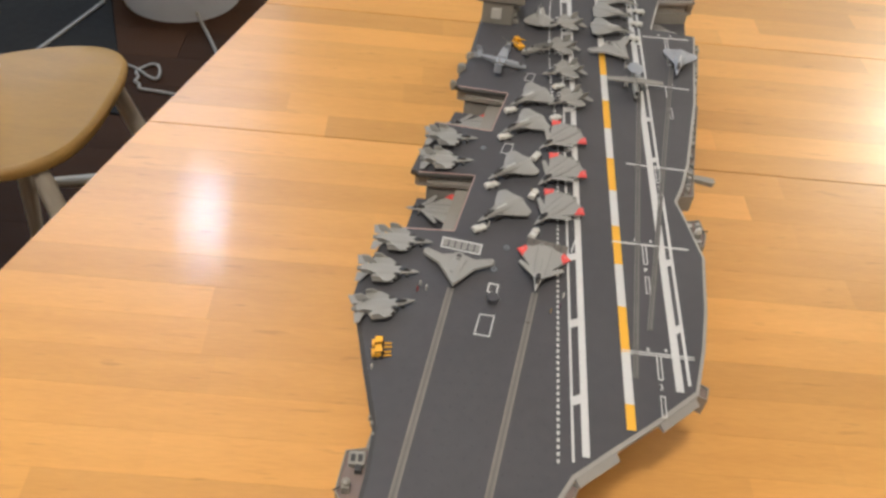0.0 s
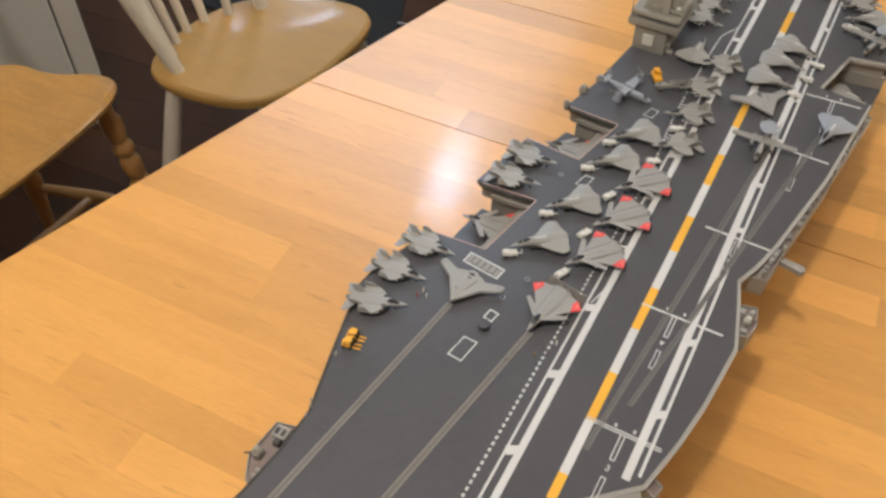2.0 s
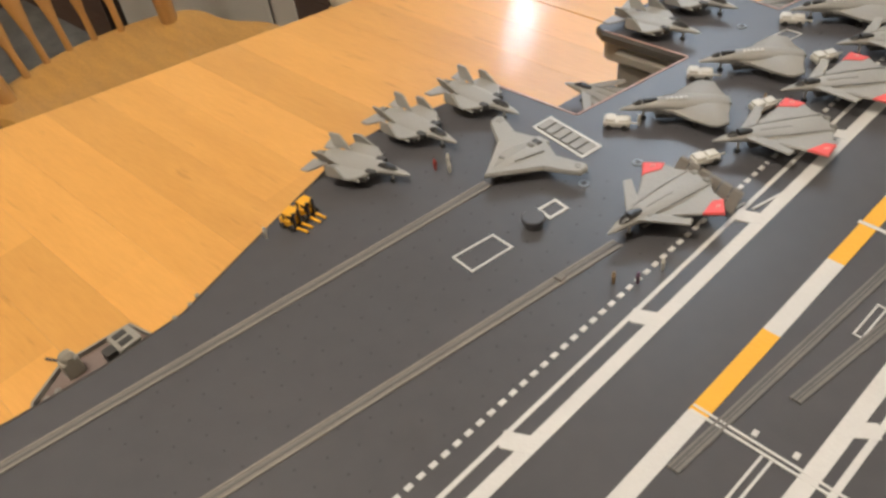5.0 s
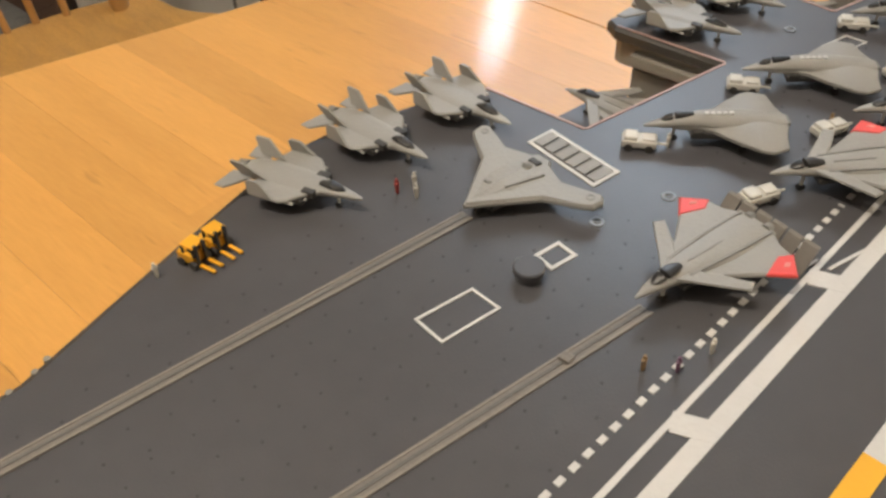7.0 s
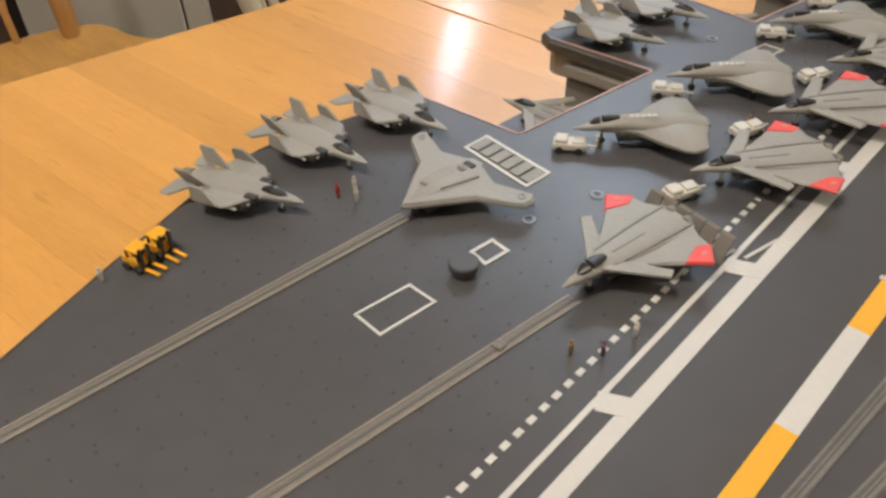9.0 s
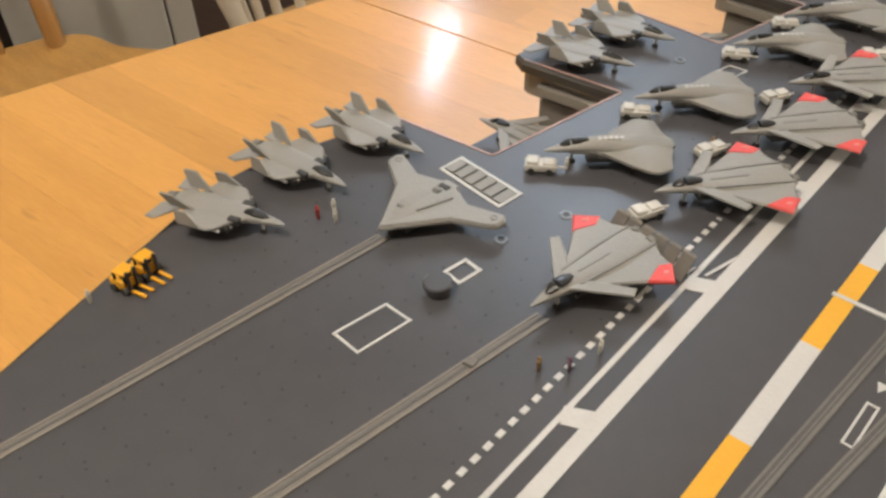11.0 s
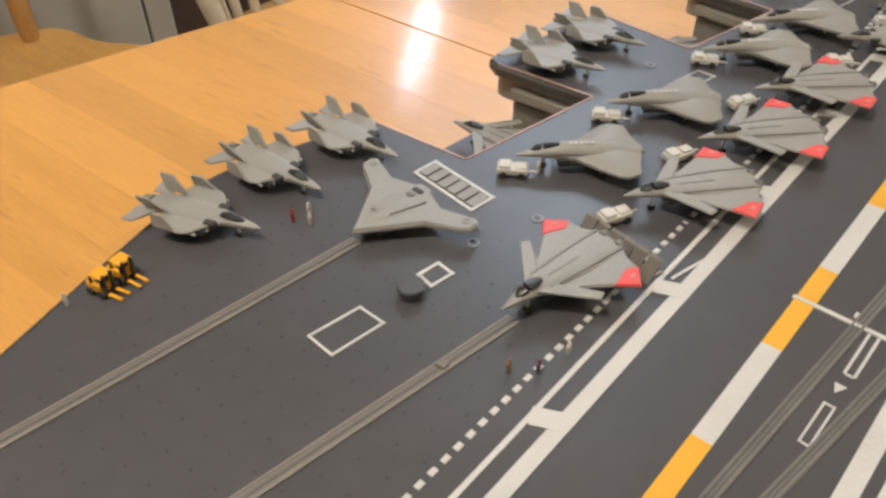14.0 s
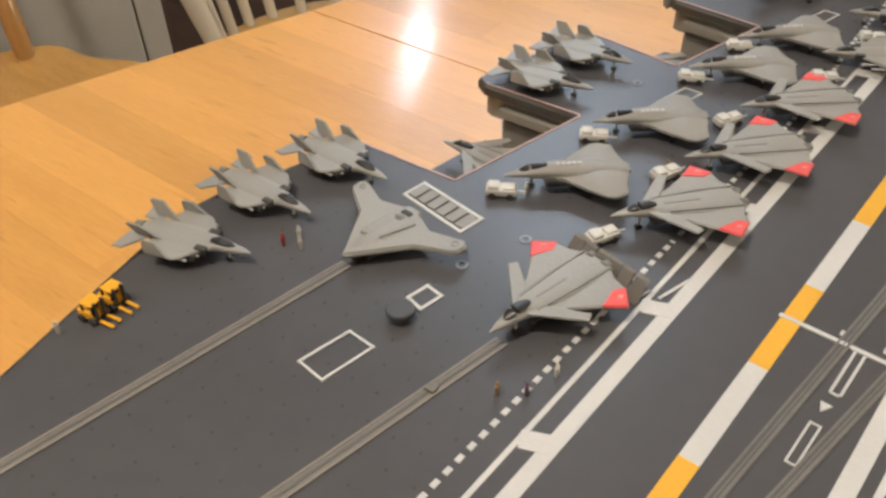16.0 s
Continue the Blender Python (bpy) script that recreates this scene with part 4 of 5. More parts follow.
def stealth_fighter(m, mat=None, folded=False):
    mat = mat or M_JET
    ob = thing("fighter_jet", m, "small grey twin-tailed model fighter jet with folded wing tips" if folded else "small grey twin-tailed model fighter jet parked on the carrier deck", "model aircraft", "jets on the carrier deck")
    part("fuselage", body([(0.0207, 0.0003, 0.0060, 0.0066), (0.018, 0.0012, 0.0052, 0.0074), (0.013, 0.0021, 0.0046, 0.0082), (0.0085, 0.0027, 0.0042, 0.0084), (0.0065, 0.0042, 0.0042, 0.0082), (0, 0.0050, 0.004, 0.0082), (-0.010, 0.0052, 0.004, 0.0081), (-0.016, 0.0042, 0.0045, 0.0079), (-0.0195, 0.0024, 0.005, 0.0074)], 14, 0.6), mat, ob, smooth=True)
    if folded:
        both("wing", [(0.0090, 0.0026), (0.0052, 0.0058), (0.0016, 0.0100), (-0.0004, 0.0114), (-0.0106, 0.0114), (-0.0126, 0.0040)], 0.0062, 0.0074, mat, ob)
        for sy in (-1, 1):
            part("folded_wing_tip", plate([(-0.0020, sy * 0.0113, 0.0070), (-0.0106, sy * 0.0113, 0.0070), (-0.0110, sy * 0.0108, 0.0120), (-0.0100, sy * 0.0107, 0.0132), (-0.0066, sy * 0.0107, 0.0132)], 0.0008), mat, ob, "wing tip folded upright")
        # black block puts the shade under the jet into colour, weapon bays included
        part("shaded_belly", block(-0.0105, 0.0050, -0.0078, 0.0078, 0.0030, 0.0058, 0.0006), M_DARK, ob, "underside block coloured dark for the shade below, with weapon bays")
    else:
        both("wing", [(0.0075, 0.0030), (0.0035, 0.0062), (-0.0045, 0.0146), (-0.0060, 0.0152), (-0.0108, 0.0152), (-0.0122, 0.0125), (-0.0120, 0.0040)], 0.0062, 0.0074, mat, ob)
    both("tailplane", [(-0.0130, 0.0035), (-0.0190, 0.0120), (-0.0225, 0.0120), (-0.0215, 0.0038)], 0.0062, 0.0071, mat, ob)
    for sy in (-1, 1):
        part("tail_fin", plate([(-0.0085, sy * 0.0050, 0.0080), (-0.0170, sy * 0.0052, 0.0080), (-0.0194, sy * 0.0064, 0.0142), (-0.0190, sy * 0.0066, 0.0152), (-0.0146, sy * 0.0066, 0.0152)], 0.0007), mat, ob)
        part("intake", block(0.0035, 0.0075, sy * 0.0042 - 0.0011, sy * 0.0042 + 0.0011, 0.0052, 0.0082, 0.0003), M_DARK, ob, "dark air intake")
        for y, x in ((0.0060, 0.0010), (0.0092, -0.0015)) if folded else ((0.0085, 0.0010), (0.0125, -0.0020)):
            part("missile", rod((x + 0.0045, sy * y, 0.0050), (x - 0.0065, sy * y, 0.0050), 0.0005, 0.0005), M_WHITE, ob, "white missile under the wing")
    part("canopy", body([(0.0155, 0.0003, 0.0074, 0.0078), (0.0135, 0.0014, 0.0072, 0.0094), (0.0105, 0.0019, 0.0080, 0.0104), (0.0070, 0.0010, 0.0080, 0.0090)], 10, 0.9), M_GLASS, ob, "smoked dark canopy", True)
    part("nozzle", rod((-0.0190, 0, 0.0063), (-0.0220, 0, 0.0063), 0.0021, 0.0016, 12), M_SEAM, ob)
    part("weapon_bay", block(-0.007, 0.006, -0.0035, 0.0035, 0.0028, 0.0043, 0.0004), M_DARK, ob)
    gear(ob, ((0.0125, 0), (-0.0045, 0.0042), (-0.0045, -0.0042)), 0.0055, 0.0015)
    return ob


def tipped_delta(m):
    ob = thing("delta_jet", m, "grey delta-winged model jet with canards and red wing tips", "model aircraft", "red-tipped jets")
    part("fuselage", body([(0.0235, 0.0003, 0.0058, 0.0063), (0.0200, 0.0013, 0.0052, 0.0076), (0.0140, 0.0026, 0.0048, 0.0088), (0.0070, 0.0044, 0.0044, 0.0088), (-0.0040, 0.0062, 0.0042, 0.0084), (-0.0150, 0.0066, 0.0044, 0.0080), (-0.0200, 0.0056, 0.0050, 0.0073)], 14, 0.7), M_JET, ob, smooth=True)
    both("wing", [(0.0113, 0.0036), (0.0017, 0.0083), (-0.0057, 0.0138), (-0.0112, 0.0187), (-0.0165, 0.0132), (-0.0172, 0.0090), (-0.0192, 0.0055), (-0.0198, 0.0030), (0.0060, 0.0030)], 0.0060, 0.0073, M_JET, ob)
    both("wing_tip", [(-0.0057, 0.0139), (-0.0112, 0.0189), (-0.0167, 0.0133), (-0.0132, 0.0113)], 0.0064, 0.00765, M_RTIP, ob, "red wing tip panel")
    both("tip_emblem", [(-0.0104, 0.0150), (-0.0120, 0.0160), (-0.0138, 0.0147), (-0.0124, 0.0138)], 0.0070, 0.0079, M_EMBLEM, ob)
    both("canard", [(0.0130, 0.0022), (0.0018, 0.0157), (-0.0010, 0.0143), (0.0030, 0.0078), (0.0070, 0.0030)], 0.0076, 0.0084, M_JET, ob)
    for sy in (-1, 1):
        part("panel_groove", plate([(0.0090, sy * 0.0036, 0.0068), (-0.0192, sy * 0.0050, 0.0062), (-0.0192, sy * 0.0050, 0.00785), (-0.0040, sy * 0.0046, 0.0086), (0.0090, sy * 0.0036, 0.0086)], 0.0007), M_RIDGE, ob)
        part("nozzle", rod((-0.0190, sy * 0.0028, 0.0064), (-0.0212, sy * 0.0028, 0.0064), 0.0017, 0.0014, 10), M_SEAM, ob)
    part("panel_groove", plate([(0.0060, 0, 0.0080), (-0.0060, 0, 0.0078), (-0.0060, 0, 0.0085), (0.0060, 0, 0.0090)], 0.0005), M_RIDGE, ob)
    # underside shade as a black block around the weapon bay
    part("shaded_belly", block(-0.0140, 0.0110, -0.0042, 0.0042, 0.0026, 0.0050, 0.0006), M_DARK, ob, "underside block coloured dark for the shade below, with weapon bay")
    part("canopy", body([(0.0185, 0.0003, 0.0074, 0.0078), (0.0172, 0.0013, 0.0076, 0.0092), (0.0152, 0.0018, 0.0082, 0.0101), (0.0150, 0.0012, 0.0084, 0.0099)], 10, 0.9), M_GLASS, ob, "smoked dark canopy", True)
    part("canopy", body([(0.0145, 0.0012, 0.0084, 0.0099), (0.0142, 0.0019, 0.0084, 0.0105), (0.0118, 0.0018, 0.0086, 0.0106), (0.0090, 0.0009, 0.0088, 0.0098)], 10, 0.9), M_GLASS, ob, "smoked dark canopy", True)
    gear(ob, ((0.0135, 0), (-0.0060, 0.0050), (-0.0060, -0.0050)), 0.0055, 0.0032)
    return ob


def manta_jet(m, mat=None, label="smooth grey blended-wing model jet with a long nose"):
    ob = thing("blended_wing_jet", m, label, "model aircraft", "blended-wing jets")
    mat = mat or M_JET
    half = [(0.0140, 0.0000), (0.0125, 0.0020), (0.0063, 0.0032), (0.0022, 0.0045), (-0.0045, 0.0108), (-0.0105, 0.0153), (-0.0134, 0.0160), (-0.0178, 0.0142), (-0.0190, 0.0072), (-0.0205, 0.0032), (-0.0205, 0.0000)]
    full = half + [(x, -y) for x, y in reversed(half[1:-1])]
    part("wing", loft([[(-0.009 + (x + 0.009) * k, y * k, z) for x, y in full] for k, z in ((0.97, 0.0038), (1.0, 0.0046), (0.985, 0.0052), (0.80, 0.0060), (0.55, 0.0067), (0.25, 0.0071))]), mat, ob, smooth=True)
    part("airframe", body([(0.0212, 0.0004, 0.0040, 0.0046), (0.0170, 0.0015, 0.0036, 0.0062), (0.0115, 0.0024, 0.0034, 0.0077), (0.0060, 0.0034, 0.0034, 0.0086), (0.0010, 0.0042, 0.0036, 0.0088), (-0.0050, 0.0048, 0.0038, 0.0084), (-0.0110, 0.0046, 0.0040, 0.0077), (-0.0160, 0.0042, 0.0044, 0.0070), (-0.0203, 0.0028, 0.0046, 0.0062)], 16, 1.1), mat, ob, smooth=True)
    part("canopy", body([(0.0165, 0.0003, 0.0056, 0.0062), (0.0150, 0.0011, 0.0060, 0.0078), (0.0132, 0.0014, 0.0066, 0.0084), (0.0130, 0.0009, 0.0066, 0.0082)], 10, 0.9), M_GLASS, ob, "smoked dark canopy", True)
    part("canopy", body([(0.0124, 0.0009, 0.0066, 0.0085), (0.0122, 0.0014, 0.0066, 0.0088), (0.0100, 0.0014, 0.0072, 0.0090), (0.0070, 0.0008, 0.0078, 0.0088)], 10, 0.9), M_GLASS, ob, "smoked dark canopy", True)
    # black block for the shade beneath the wing and the weapon bay
    part("shaded_belly", block(-0.0150, 0.0080, -0.0050, 0.0050, 0.0020, 0.0040, 0.0006), M_DARK, ob, "underside block coloured dark for the shade below, with weapon bay")
    # small white blocks paint a row of glints along the spine
    for x in (0.0034, 0.0016, -0.0002, -0.0020, -0.0038):
        part("roof_glint", block(x - 0.0007, x + 0.0006, -0.0002, 0.0011, 0.0080, 0.00895, 0.0001), M_WHITE, ob)
    for sy in (-1, 1):
        part("intake", block(0.0040, 0.0075, sy * 0.0042 - 0.0012, sy * 0.0042 + 0.0010, 0.0030, 0.0048, 0.0003), M_DARK, ob)
    part("exhaust", block(-0.0212, -0.0190, -0.0024, 0.0024, 0.0046, 0.0058, 0.0002), M_SEAM, ob)
    gear(ob, ((0.0120, 0), (-0.0070, 0.0070), (-0.0070, -0.0070)), 0.0045, 0.0016)
    return ob


def flying_wing(m):
    ob = thing("flying_wing_drone", m, "pale grey tailless kite-shaped model drone", "model aircraft", "flying wing drones")
    half = [(0.0147, 0.0000), (0.0060, 0.0062), (-0.0030, 0.0124), (-0.0085, 0.0222), (-0.0102, 0.0243), (-0.0136, 0.0247), (-0.0153, 0.0232), (-0.0114, 0.0120), (-0.0148, 0.0036), (-0.0165, 0.0022), (-0.0165, 0.0000)]
    full = half + [(x, -y) for x, y in reversed(half[1:-1])]
    part("wing", prism(full, 0.0040, 0.0058, inset=0.0008, drop=0.0010), M_JET, ob)
    part("centre_body", body([(0.0145, 0.0004, 0.0038, 0.0056), (0.0080, 0.0046, 0.0030, 0.0061), (0.0010, 0.0088, 0.0030, 0.0065), (-0.0070, 0.0090, 0.0032, 0.0064), (-0.0150, 0.0030, 0.0040, 0.0060)], 12, 1.5), M_JET, ob)
    part("intake", body([(-0.0075, 0.0008, 0.0060, 0.0063), (-0.0088, 0.0016, 0.0058, 0.0070), (-0.0104, 0.0012, 0.0056, 0.0064)], 8), M_SEAM, ob)
    part("exhaust", block(-0.0132, -0.0112, -0.0018, 0.0018, 0.0054, 0.0064, 0.0002), M_DARK, ob)
    for sy in (-1, 1):
        ring_bm = bmesh.new()
        for k in range(12):
            a, b = k * math.pi / 6, (k + 1) * math.pi / 6
            prism([(-0.0122 + r * math.cos(t), sy * 0.0212 + r * math.sin(t)) for r, t in ((0.0013, a), (0.0013, b), (0.0008, b), (0.0008, a))], 0.0054, 0.00598, ring_bm)
        part("roundel", ring_bm, M_RIDGE, ob, "faint grey roundel")
    # thin plate in darker grey draws the groove's soft shade line
    part("panel_groove", plate([(0.0020, 0.0028, 0.0058), (-0.0100, 0.0060, 0.0056), (-0.0100, 0.0060, 0.0063), (0.0020, 0.0028, 0.0066)], 0.0005), M_RIDGE, ob)
    part("hatch", block(0.0030, 0.0042, -0.0036, -0.0014, 0.0058, 0.00655, 0.0002), M_RIDGE, ob)
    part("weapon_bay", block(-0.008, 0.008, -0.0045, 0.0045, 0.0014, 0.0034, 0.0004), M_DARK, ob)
    gear(ob, ((0.0095, 0), (-0.0060, 0.0050), (-0.0060, -0.0050)), 0.0040, 0.0006)
    return ob


def radar_plane(m):
    ob = thing("radar_plane", m, "grey twin-propeller model radar plane with a rotodome", "model aircraft")
    part("fuselage", body([(0.0260, 0.0008, 0.0060, 0.0082), (0.0230, 0.0024, 0.0048, 0.0098), (0.0150, 0.0030, 0.0044, 0.0106), (-0.0050, 0.0030, 0.0044, 0.0104), (-0.0230, 0.0014, 0.0064, 0.0092)], 14), M_JET2, ob, smooth=True)
    both("wing", [(0.0060, 0.0010), (0.0045, 0.0330), (0.0000, 0.0335), (-0.0030, 0.0010)], 0.0100, 0.0112, M_JET2, ob)
    part("rotodome", body([(-0.0095, 0.0015, 0.0165, 0.0169), (-0.0080, 0.0052, 0.0160, 0.0174), (-0.0040, 0.0086, 0.0156, 0.0180), (0, 0.0095, 0.0155, 0.0182), (0.0040, 0.0086, 0.0156, 0.0180), (0.0080, 0.0052, 0.0160, 0.0174), (0.0095, 0.0015, 0.0165, 0.0169)], 20, 1.0), M_BLUE, ob, "blue-grey disc-shaped rotodome", True).location = (-0.010, 0, 0)
    part("pylon", rod((-0.010, 0, 0.010), (-0.010, 0, 0.0160), 0.0012), M_JET2, ob)
    for sy in (-1, 1):
        nac = part("engine_nacelle", body([(0.0120, 0.0008, 0.0080, 0.0098), (0.0090, 0.0020, 0.0068, 0.0112), (-0.0040, 0.0018, 0.0072, 0.0112)], 12), M_JET2, ob, smooth=True)
        nac.location = (0, sy * 0.0105, 0)
        for k in range(4):
            a = k * math.pi / 2 + 0.4
            part("propeller_blade", rod((0.0122, 0, 0.0089), (0.0122, 0.0055 * math.cos(a), 0.0089 + 0.0055 * math.sin(a)), 0.0005, 0.0004, 6), M_DARK, nac)
        for y in (0.0030, 0.0100):
            part("tail_fin", plate([(-0.0205, sy * y, 0.0080), (-0.0250, sy * y, 0.0080), (-0.0255, sy * y, 0.0140), (-0.0225, sy * y, 0.0140)], 0.0006), M_JET2, ob)
    part("tailplane", block(-0.0250, -0.0205, -0.0105, 0.0105, 0.0090, 0.0098, 0.0003), M_JET2, ob)
    part("cockpit_glass", body([(0.0245, 0.0012, 0.0084, 0.0092), (0.0225, 0.0022, 0.0086, 0.0104), (0.0205, 0.0018, 0.0094, 0.0107)], 10), M_GLASS, ob, smooth=True)
    gear(ob, ((0.0190, 0), (0.0000, 0.0105), (0.0000, -0.0105)), 0.0070)
    return ob


def tilt_rotor(m):
    ob = thing("tilt_rotor", m, "pale blue-grey model tilt-rotor aircraft with raised engines", "model aircraft")
    part("fuselage", body([(0.0210, 0.0008, 0.0040, 0.0062), (0.0180, 0.0024, 0.0026, 0.0082), (0.0100, 0.0032, 0.0022, 0.0092), (-0.0060, 0.0032, 0.0024, 0.0092), (-0.0180, 0.0014, 0.0060, 0.0092)], 14), M_BLUE, ob, smooth=True)
    both("wing", [(0.0050, 0.0010), (0.0030, 0.0200), (-0.0020, 0.0205), (-0.0035, 0.0010)], 0.0092, 0.0108, M_BLUE, ob)
    for sy in (-1, 1):
        nac = part("engine_nacelle", rod((0.0010, sy * 0.0205, 0.0060), (0.0020, sy * 0.0205, 0.0150), 0.0034, 0.0022, 12), M_BLUE, ob)
        for k in range(3):
            a = k * 2 * math.pi / 3 + 0.3 * sy
            part("rotor_blade", rod((0.0020, sy * 0.0205, 0.0168), (0.0020 + 0.0085 * math.cos(a), sy * 0.0205 + 0.0085 * math.sin(a), 0.0166), 0.0007, 0.0004, 6), M_SEAM, nac)
        part("tail_fin", plate([(-0.0160, sy * 0.0070, 0.0080), (-0.0210, sy * 0.0070, 0.0080), (-0.0220, sy * 0.0070, 0.0140), (-0.0185, sy * 0.0070, 0.0140)], 0.0007), M_BLUE, ob)
    part("tailplane", block(-0.0205, -0.0165, -0.0072, 0.0072, 0.0080, 0.0089, 0.0003), M_BLUE, ob)
    part("cockpit_glass", body([(0.0200, 0.0010, 0.0058, 0.0064), (0.0175, 0.0021, 0.0060, 0.0086), (0.0150, 0.0019, 0.0076, 0.0093)], 10), M_GLASS, ob, smooth=True)
    gear(ob, ((0.0150, 0), (-0.0040, 0.0030), (-0.0040, -0.0030)), 0.0040)
    return ob


def helicopter(m, mat, label):
    ob = thing("helicopter", m, label, "model aircraft")
    part("cabin", body([(0.0100, 0.0010, 0.0030, 0.0055), (0.0075, 0.0024, 0.0022, 0.0080), (-0.0020, 0.0026, 0.0022, 0.0086), (-0.0070, 0.0010, 0.0045, 0.0078)], 12), mat, ob, smooth=True)
    part("tail_boom", rod((-0.0060, 0, 0.0062), (-0.0180, 0, 0.0070), 0.0010, 0.0006), mat, ob)
    part("tail_fin", plate([(-0.0160, 0, 0.0065), (-0.0190, 0, 0.0070), (-0.0200, 0, 0.0115), (-0.0180, 0, 0.0115)], 0.0006), mat, ob)
    part("rotor_mast", rod((0, 0, 0.0082), (0, 0, 0.0102), 0.0008), M_DARK, ob)
    for k in range(4):
        part("rotor_blade", rod((0, 0, 0.0102), (-0.0150, (k - 1.5) * 0.0022, 0.0098), 0.0006, 0.0004, 6), M_SEAM, ob)
    part("windscreen", body([(0.0095, 0.0010, 0.0048, 0.0056), (0.0075, 0.0022, 0.0052, 0.0078), (0.0060, 0.0020, 0.0066, 0.0084)], 10), M_GLASS, ob, smooth=True)
    gear(ob, ((0.0050, 0.0020), (0.0050, -0.0020), (-0.0080, 0)), 0.0030)
    return ob


def tow_tractor(m):
    ob = thing("tow_tractor", m, "tiny off-white model tow tractor at an aircraft's nose", "model vehicle", "tow tractors")
    part("chassis", block(-0.0052, 0.0052, -0.0026, 0.0026, 0.0010, 0.0034, 0.0006), M_PALE, ob)
    part("cab", block(-0.0046, -0.0006, -0.0022, 0.0022, 0.0032, 0.0046, 0.0006), M_PALE, ob)
    part("engine_cover", block(0.0006, 0.0048, -0.0019, 0.0019, 0.0032, 0.0041, 0.0005), M_PALE, ob)
    for x in (-0.0030, 0.0030):
        for y in (-0.0025, 0.0025):
            part("wheel", rod((x, y - 0.0006, 0.0012), (x, y + 0.0006, 0.0012), 0.0012, n=12), M_DARK, ob, "black wheel")
    part("tow_bar", rod((0.0050, 0, 0.0018), (0.0085, 0, 0.0016), 0.0004), M_PALE, ob)
    return ob


def forklift(m):
    ob = thing("forklift", m, "tiny yellow and black model forklift near the deck edge", "model vehicle", "yellow forklifts")
    part("body", block(-0.0050, 0.0010, -0.0026, 0.0026, 0.0010, 0.0044, 0.0007), M_TRUCK, ob)
    part("cab_roof", block(-0.0030, 0.0016, -0.0024, 0.0024, 0.0066, 0.0073, 0.0003), M_TRUCK, ob)
    for x in (-0.0027, 0.0012):
        for y in (-0.0021, 0.0021):
            part("roof_post", rod((x, y, 0.0040), (x, y, 0.0068), 0.0004), M_DARK, ob)
    part("seat", block(-0.0018, 0.0004, -0.0014, 0.0014, 0.0042, 0.0056, 0.0003), M_DARK, ob)
    for y in (-0.0014, 0.0014):
        part("mast_rail", block(0.0014, 0.0022, y - 0.0004, y + 0.0004, 0.0008, 0.0078, 0.0001), M_DARK, ob)
        part("fork", block(0.0020, 0.0072, y - 0.0005, y + 0.0005, 0.0008, 0.0014, 0.0001), M_TRUCK, ob)
    for x in (-0.0034, 0.0006):
        for y in (-0.0026, 0.0026):
            part("wheel", rod((x, y - 0.0006, 0.0013), (x, y + 0.0006, 0.0013), 0.0013, n=12), M_DARK, ob, "black wheel")
    return ob


def crane(m):
    ob = thing("crash_crane", m, "tiny yellow model crash crane beside the island", "model vehicle")
    part("chassis", block(-0.0070, 0.0060, -0.0034, 0.0034, 0.0014, 0.0050, 0.0006), M_TRUCK, ob)
    part("cab", block(-0.0060, -0.0010, -0.0026, 0.0026, 0.0048, 0.0090, 0.0006), M_TRUCK, ob)
    part("jib", rod((-0.0020, 0, 0.0085), (0.0085, 0, 0.0130), 0.0008, 0.0005), M_TRUCK, ob)
    for x in (-0.0045, 0.0040):
        for y in (-0.0034, 0.0034):
            part("wheel", rod((x, y - 0.0008, 0.0016), (x, y + 0.0008, 0.0016), 0.0016, n=12), M_DARK, ob, "black wheel")
    return ob


def deck_figure(x, y, mat, label, lean=0):
    bm = body([(0.0000, 0.0004, -0.0003, 0.0003), (0.0008, 0.0006, -0.0005, 0.0005), (0.0024, 0.0007, -0.0005, 0.0005), (0.0038, 0.0009, -0.0006, 0.0006), (0.0041, 0.0003, -0.0003, 0.0003), (0.0044, 0.0005, -0.0005, 0.0005), (0.0051, 0.0004, -0.0004, 0.0004)], 8)
    ob = link("deck_figurine", bm, mat, smooth=True)
    ob.matrix_world = pose(x, y, DECK, 0, -90 + lean, 0)
    return tagged(ob, label, "figurine", "deck crew figurines")


def on_deck(x, y, heading, z=DECK):
    return pose(x, y, z, 0, 0, heading)


def fleet(maker, places, size=(1, 1, 1)):
    first = maker(on_deck(*places[0]))
    first.scale = size
    for p in places[1:]:
        copy_thing(first, on_deck(*p))
    return first


fleet(lambda m: stealth_fighter(m, None, True), [(0.0185, 0.4798, 15), (0.0192, 0.5100, 0), (0.0275, 0.5392, -2), (0.0560, 0.6285, 4), (0.0590, 0.6565, 2)], (0.97, 0.97, 0.70))
fleet(lambda m: stealth_fighter(m, M_JET2), [(0.1545, 0.7185, -150), (0.1535, 0.7605, -158), (0.1508, 0.7985, -158), (0.1605, 0.8405, -160),
                                             (0.1340, 0.9050, -20), (0.1355, 0.9300, -15), (0.1370, 0.9540, -15), (0.1420, 0.9780, -20), (0.1750, 1.0000, -70), (0.1980, 1.0120, -80), (0.2320, 1.0080, -110), (0.2580, 0.9930, -140)], (0.92, 0.92, 0.74))
fleet(flying_wing, [(0.0638, 0.5145, -98.5), (0.2084, 0.8007, -55)])
LOW = DECK - 0.027
fleet(tipped_delta, [(0.1213, 0.5215, -103), (0.1346, 0.5795, -132), (0.1405, 0.6223, -134), (0.1444, 0.6640, -137), (0.0500, 0.5985, 179, LOW), (0.0770, 0.7060, 178, LOW)], (1, 1, 0.74))
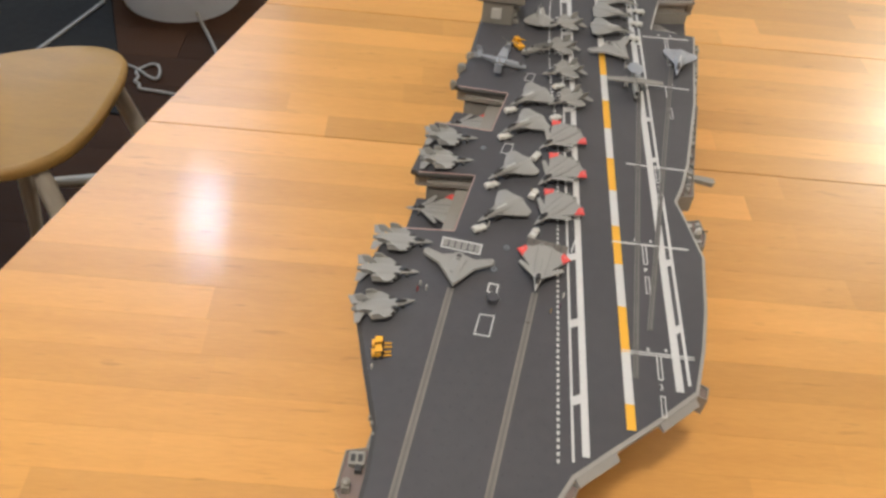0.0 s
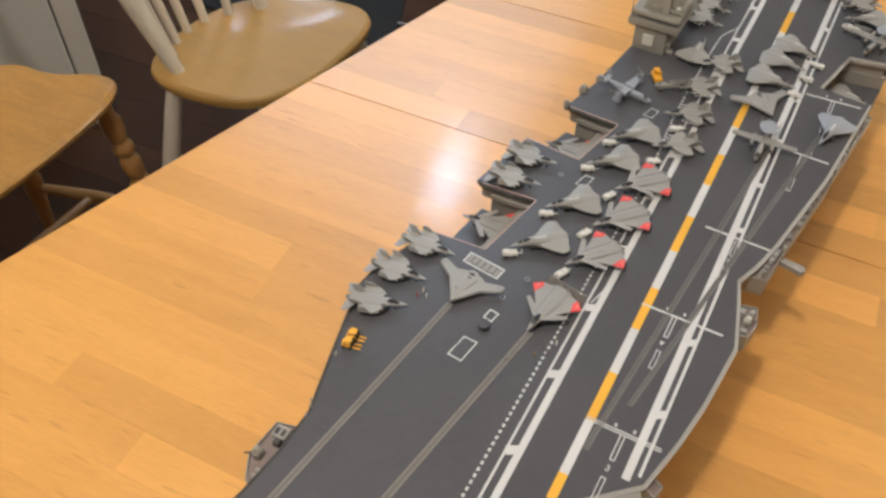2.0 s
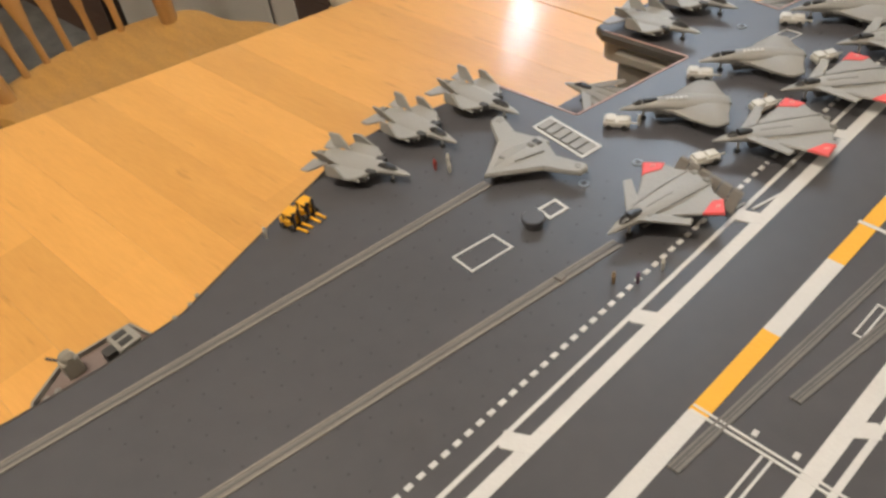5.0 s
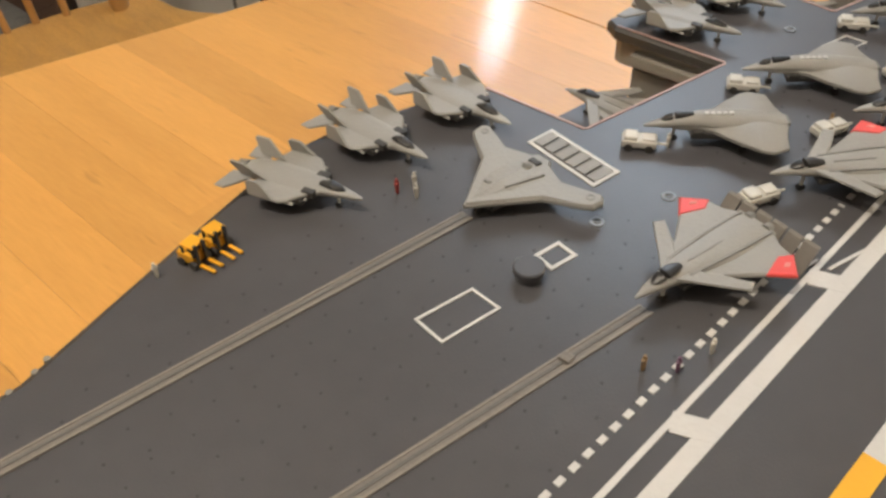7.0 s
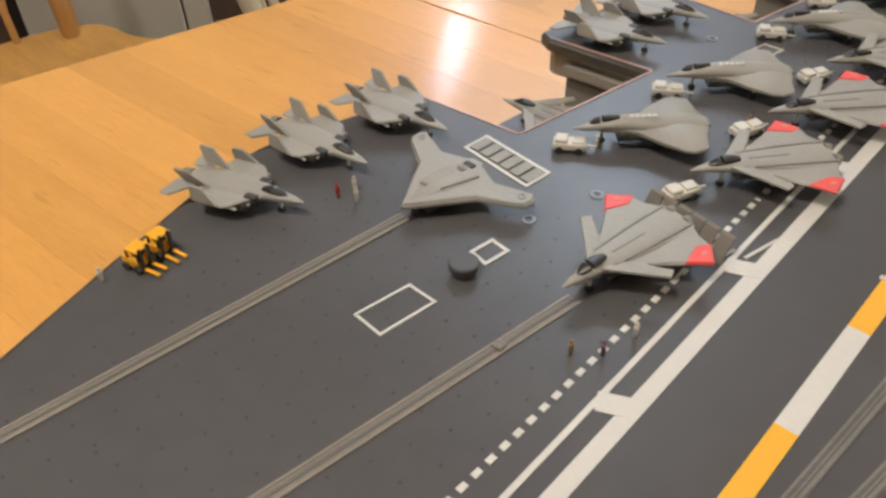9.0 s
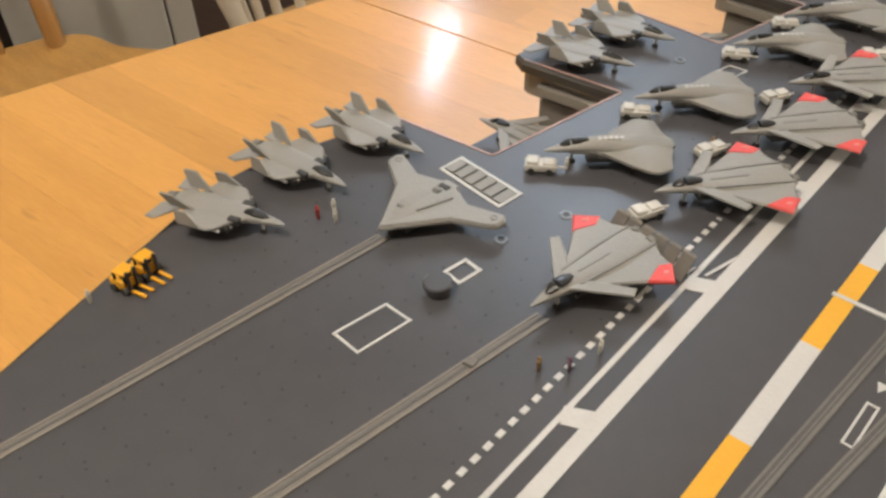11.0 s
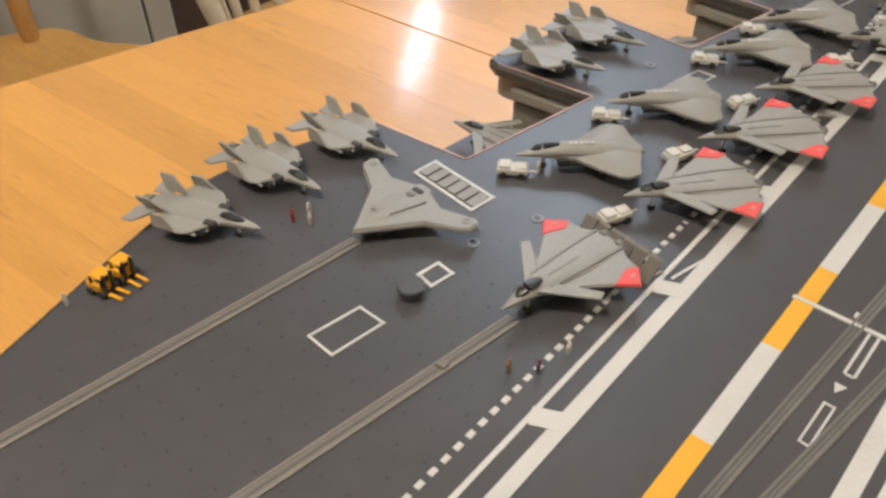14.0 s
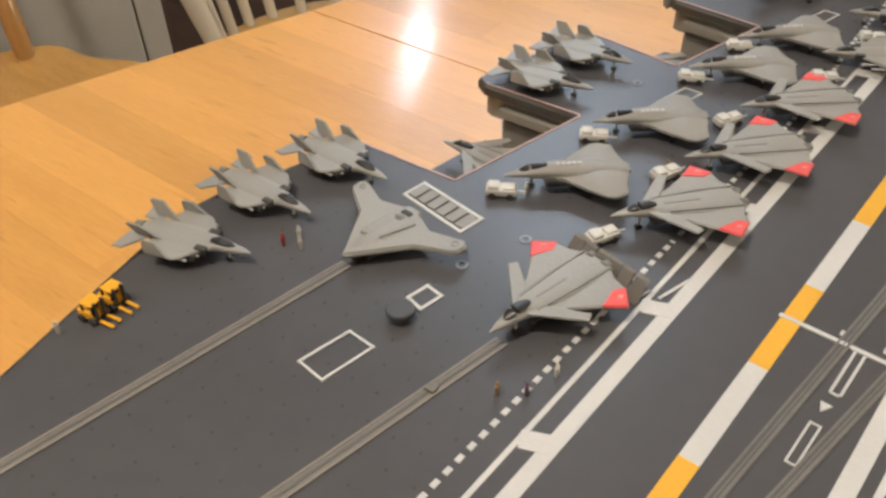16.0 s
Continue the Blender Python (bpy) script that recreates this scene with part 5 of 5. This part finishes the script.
fleet(manta_jet, [(0.0952, 0.5761, -140), (0.1033, 0.6224, -141), (0.1158, 0.6794, -144), (0.1220, 0.7169, -140), (0.1402, 0.8520, 86), (0.2075, 0.8375, -12), (0.2125, 0.8675, -15), (0.2200, 0.8930, -20), (0.2760, 0.8800, -15, LOW), (0.2700, 0.9700, -160)], (1, 1, 0.94))
manta_jet(on_deck(0.2625, 0.7885, -105), M_BLUE, "blue-grey blended-wing model jet parked beside the deck edge")
radar = radar_plane(on_deck(0.2165, 0.7505, -93))
radar.scale = (0.90, 0.74, 0.90)
copy_thing(radar, on_deck(0.2820, 0.9330, -110))
tilter = tilt_rotor(on_deck(0.1000, 0.7690, -15))
tilter.scale = (1.10, 0.84, 0.90)
helicopter(on_deck(0.1290, 0.7900, 200), M_JET2, "grey model helicopter with folded rotor beside the crane")
helicopter(on_deck(0.2600, 0.9480, 160), M_PALE, "off-white model helicopter with folded rotor near the stern")
fleet(tow_tractor, [(0.0800, 0.5592, 29), (0.0893, 0.6064, 28), (0.1008, 0.6661, 26), (0.1066, 0.7020, 30), (0.1190, 0.5573, 62), (0.1207, 0.5993, 64), (0.1250, 0.6440, 60), (0.1440, 0.6957, 30), (0.1500, 0.7416, 30), (0.2280, 0.8290, 170), (0.2345, 0.8560, 165), (0.2400, 0.8800, 160)])
fleet(forklift, [(0.0180, 0.4435, 10), (0.0178, 0.4505, 5)])
crane(on_deck(0.1175, 0.8010, -60))
for x, y, k, label in ((0.0388, 0.4975, 1, "tiny red-shirted crew figurine on the deck"), (0.0405, 0.5030, 0, "tiny white crew figurine on the deck"), (0.0445, 0.4995, 0, "tiny white crew figurine on the deck"), (0.1359, 0.5007, 0, "tiny white crew figurine beside the dashed line"),
                       (0.1265, 0.4865, 2, "tiny brown crew figurine beside the dashed line"), (0.1327, 0.4909, 3, "tiny purple crew figurine beside the dashed line"), (0.0140, 0.4330, 0, "tiny white crew figurine at the deck edge"),
                       (0.0870, 0.5640, 0, "tiny white crew figurine beside a tractor"), (0.1195, 0.6030, 2, "tiny brown crew figurine beside a tractor")):
    deck_figure(x, y, M_FIGS[k], label)
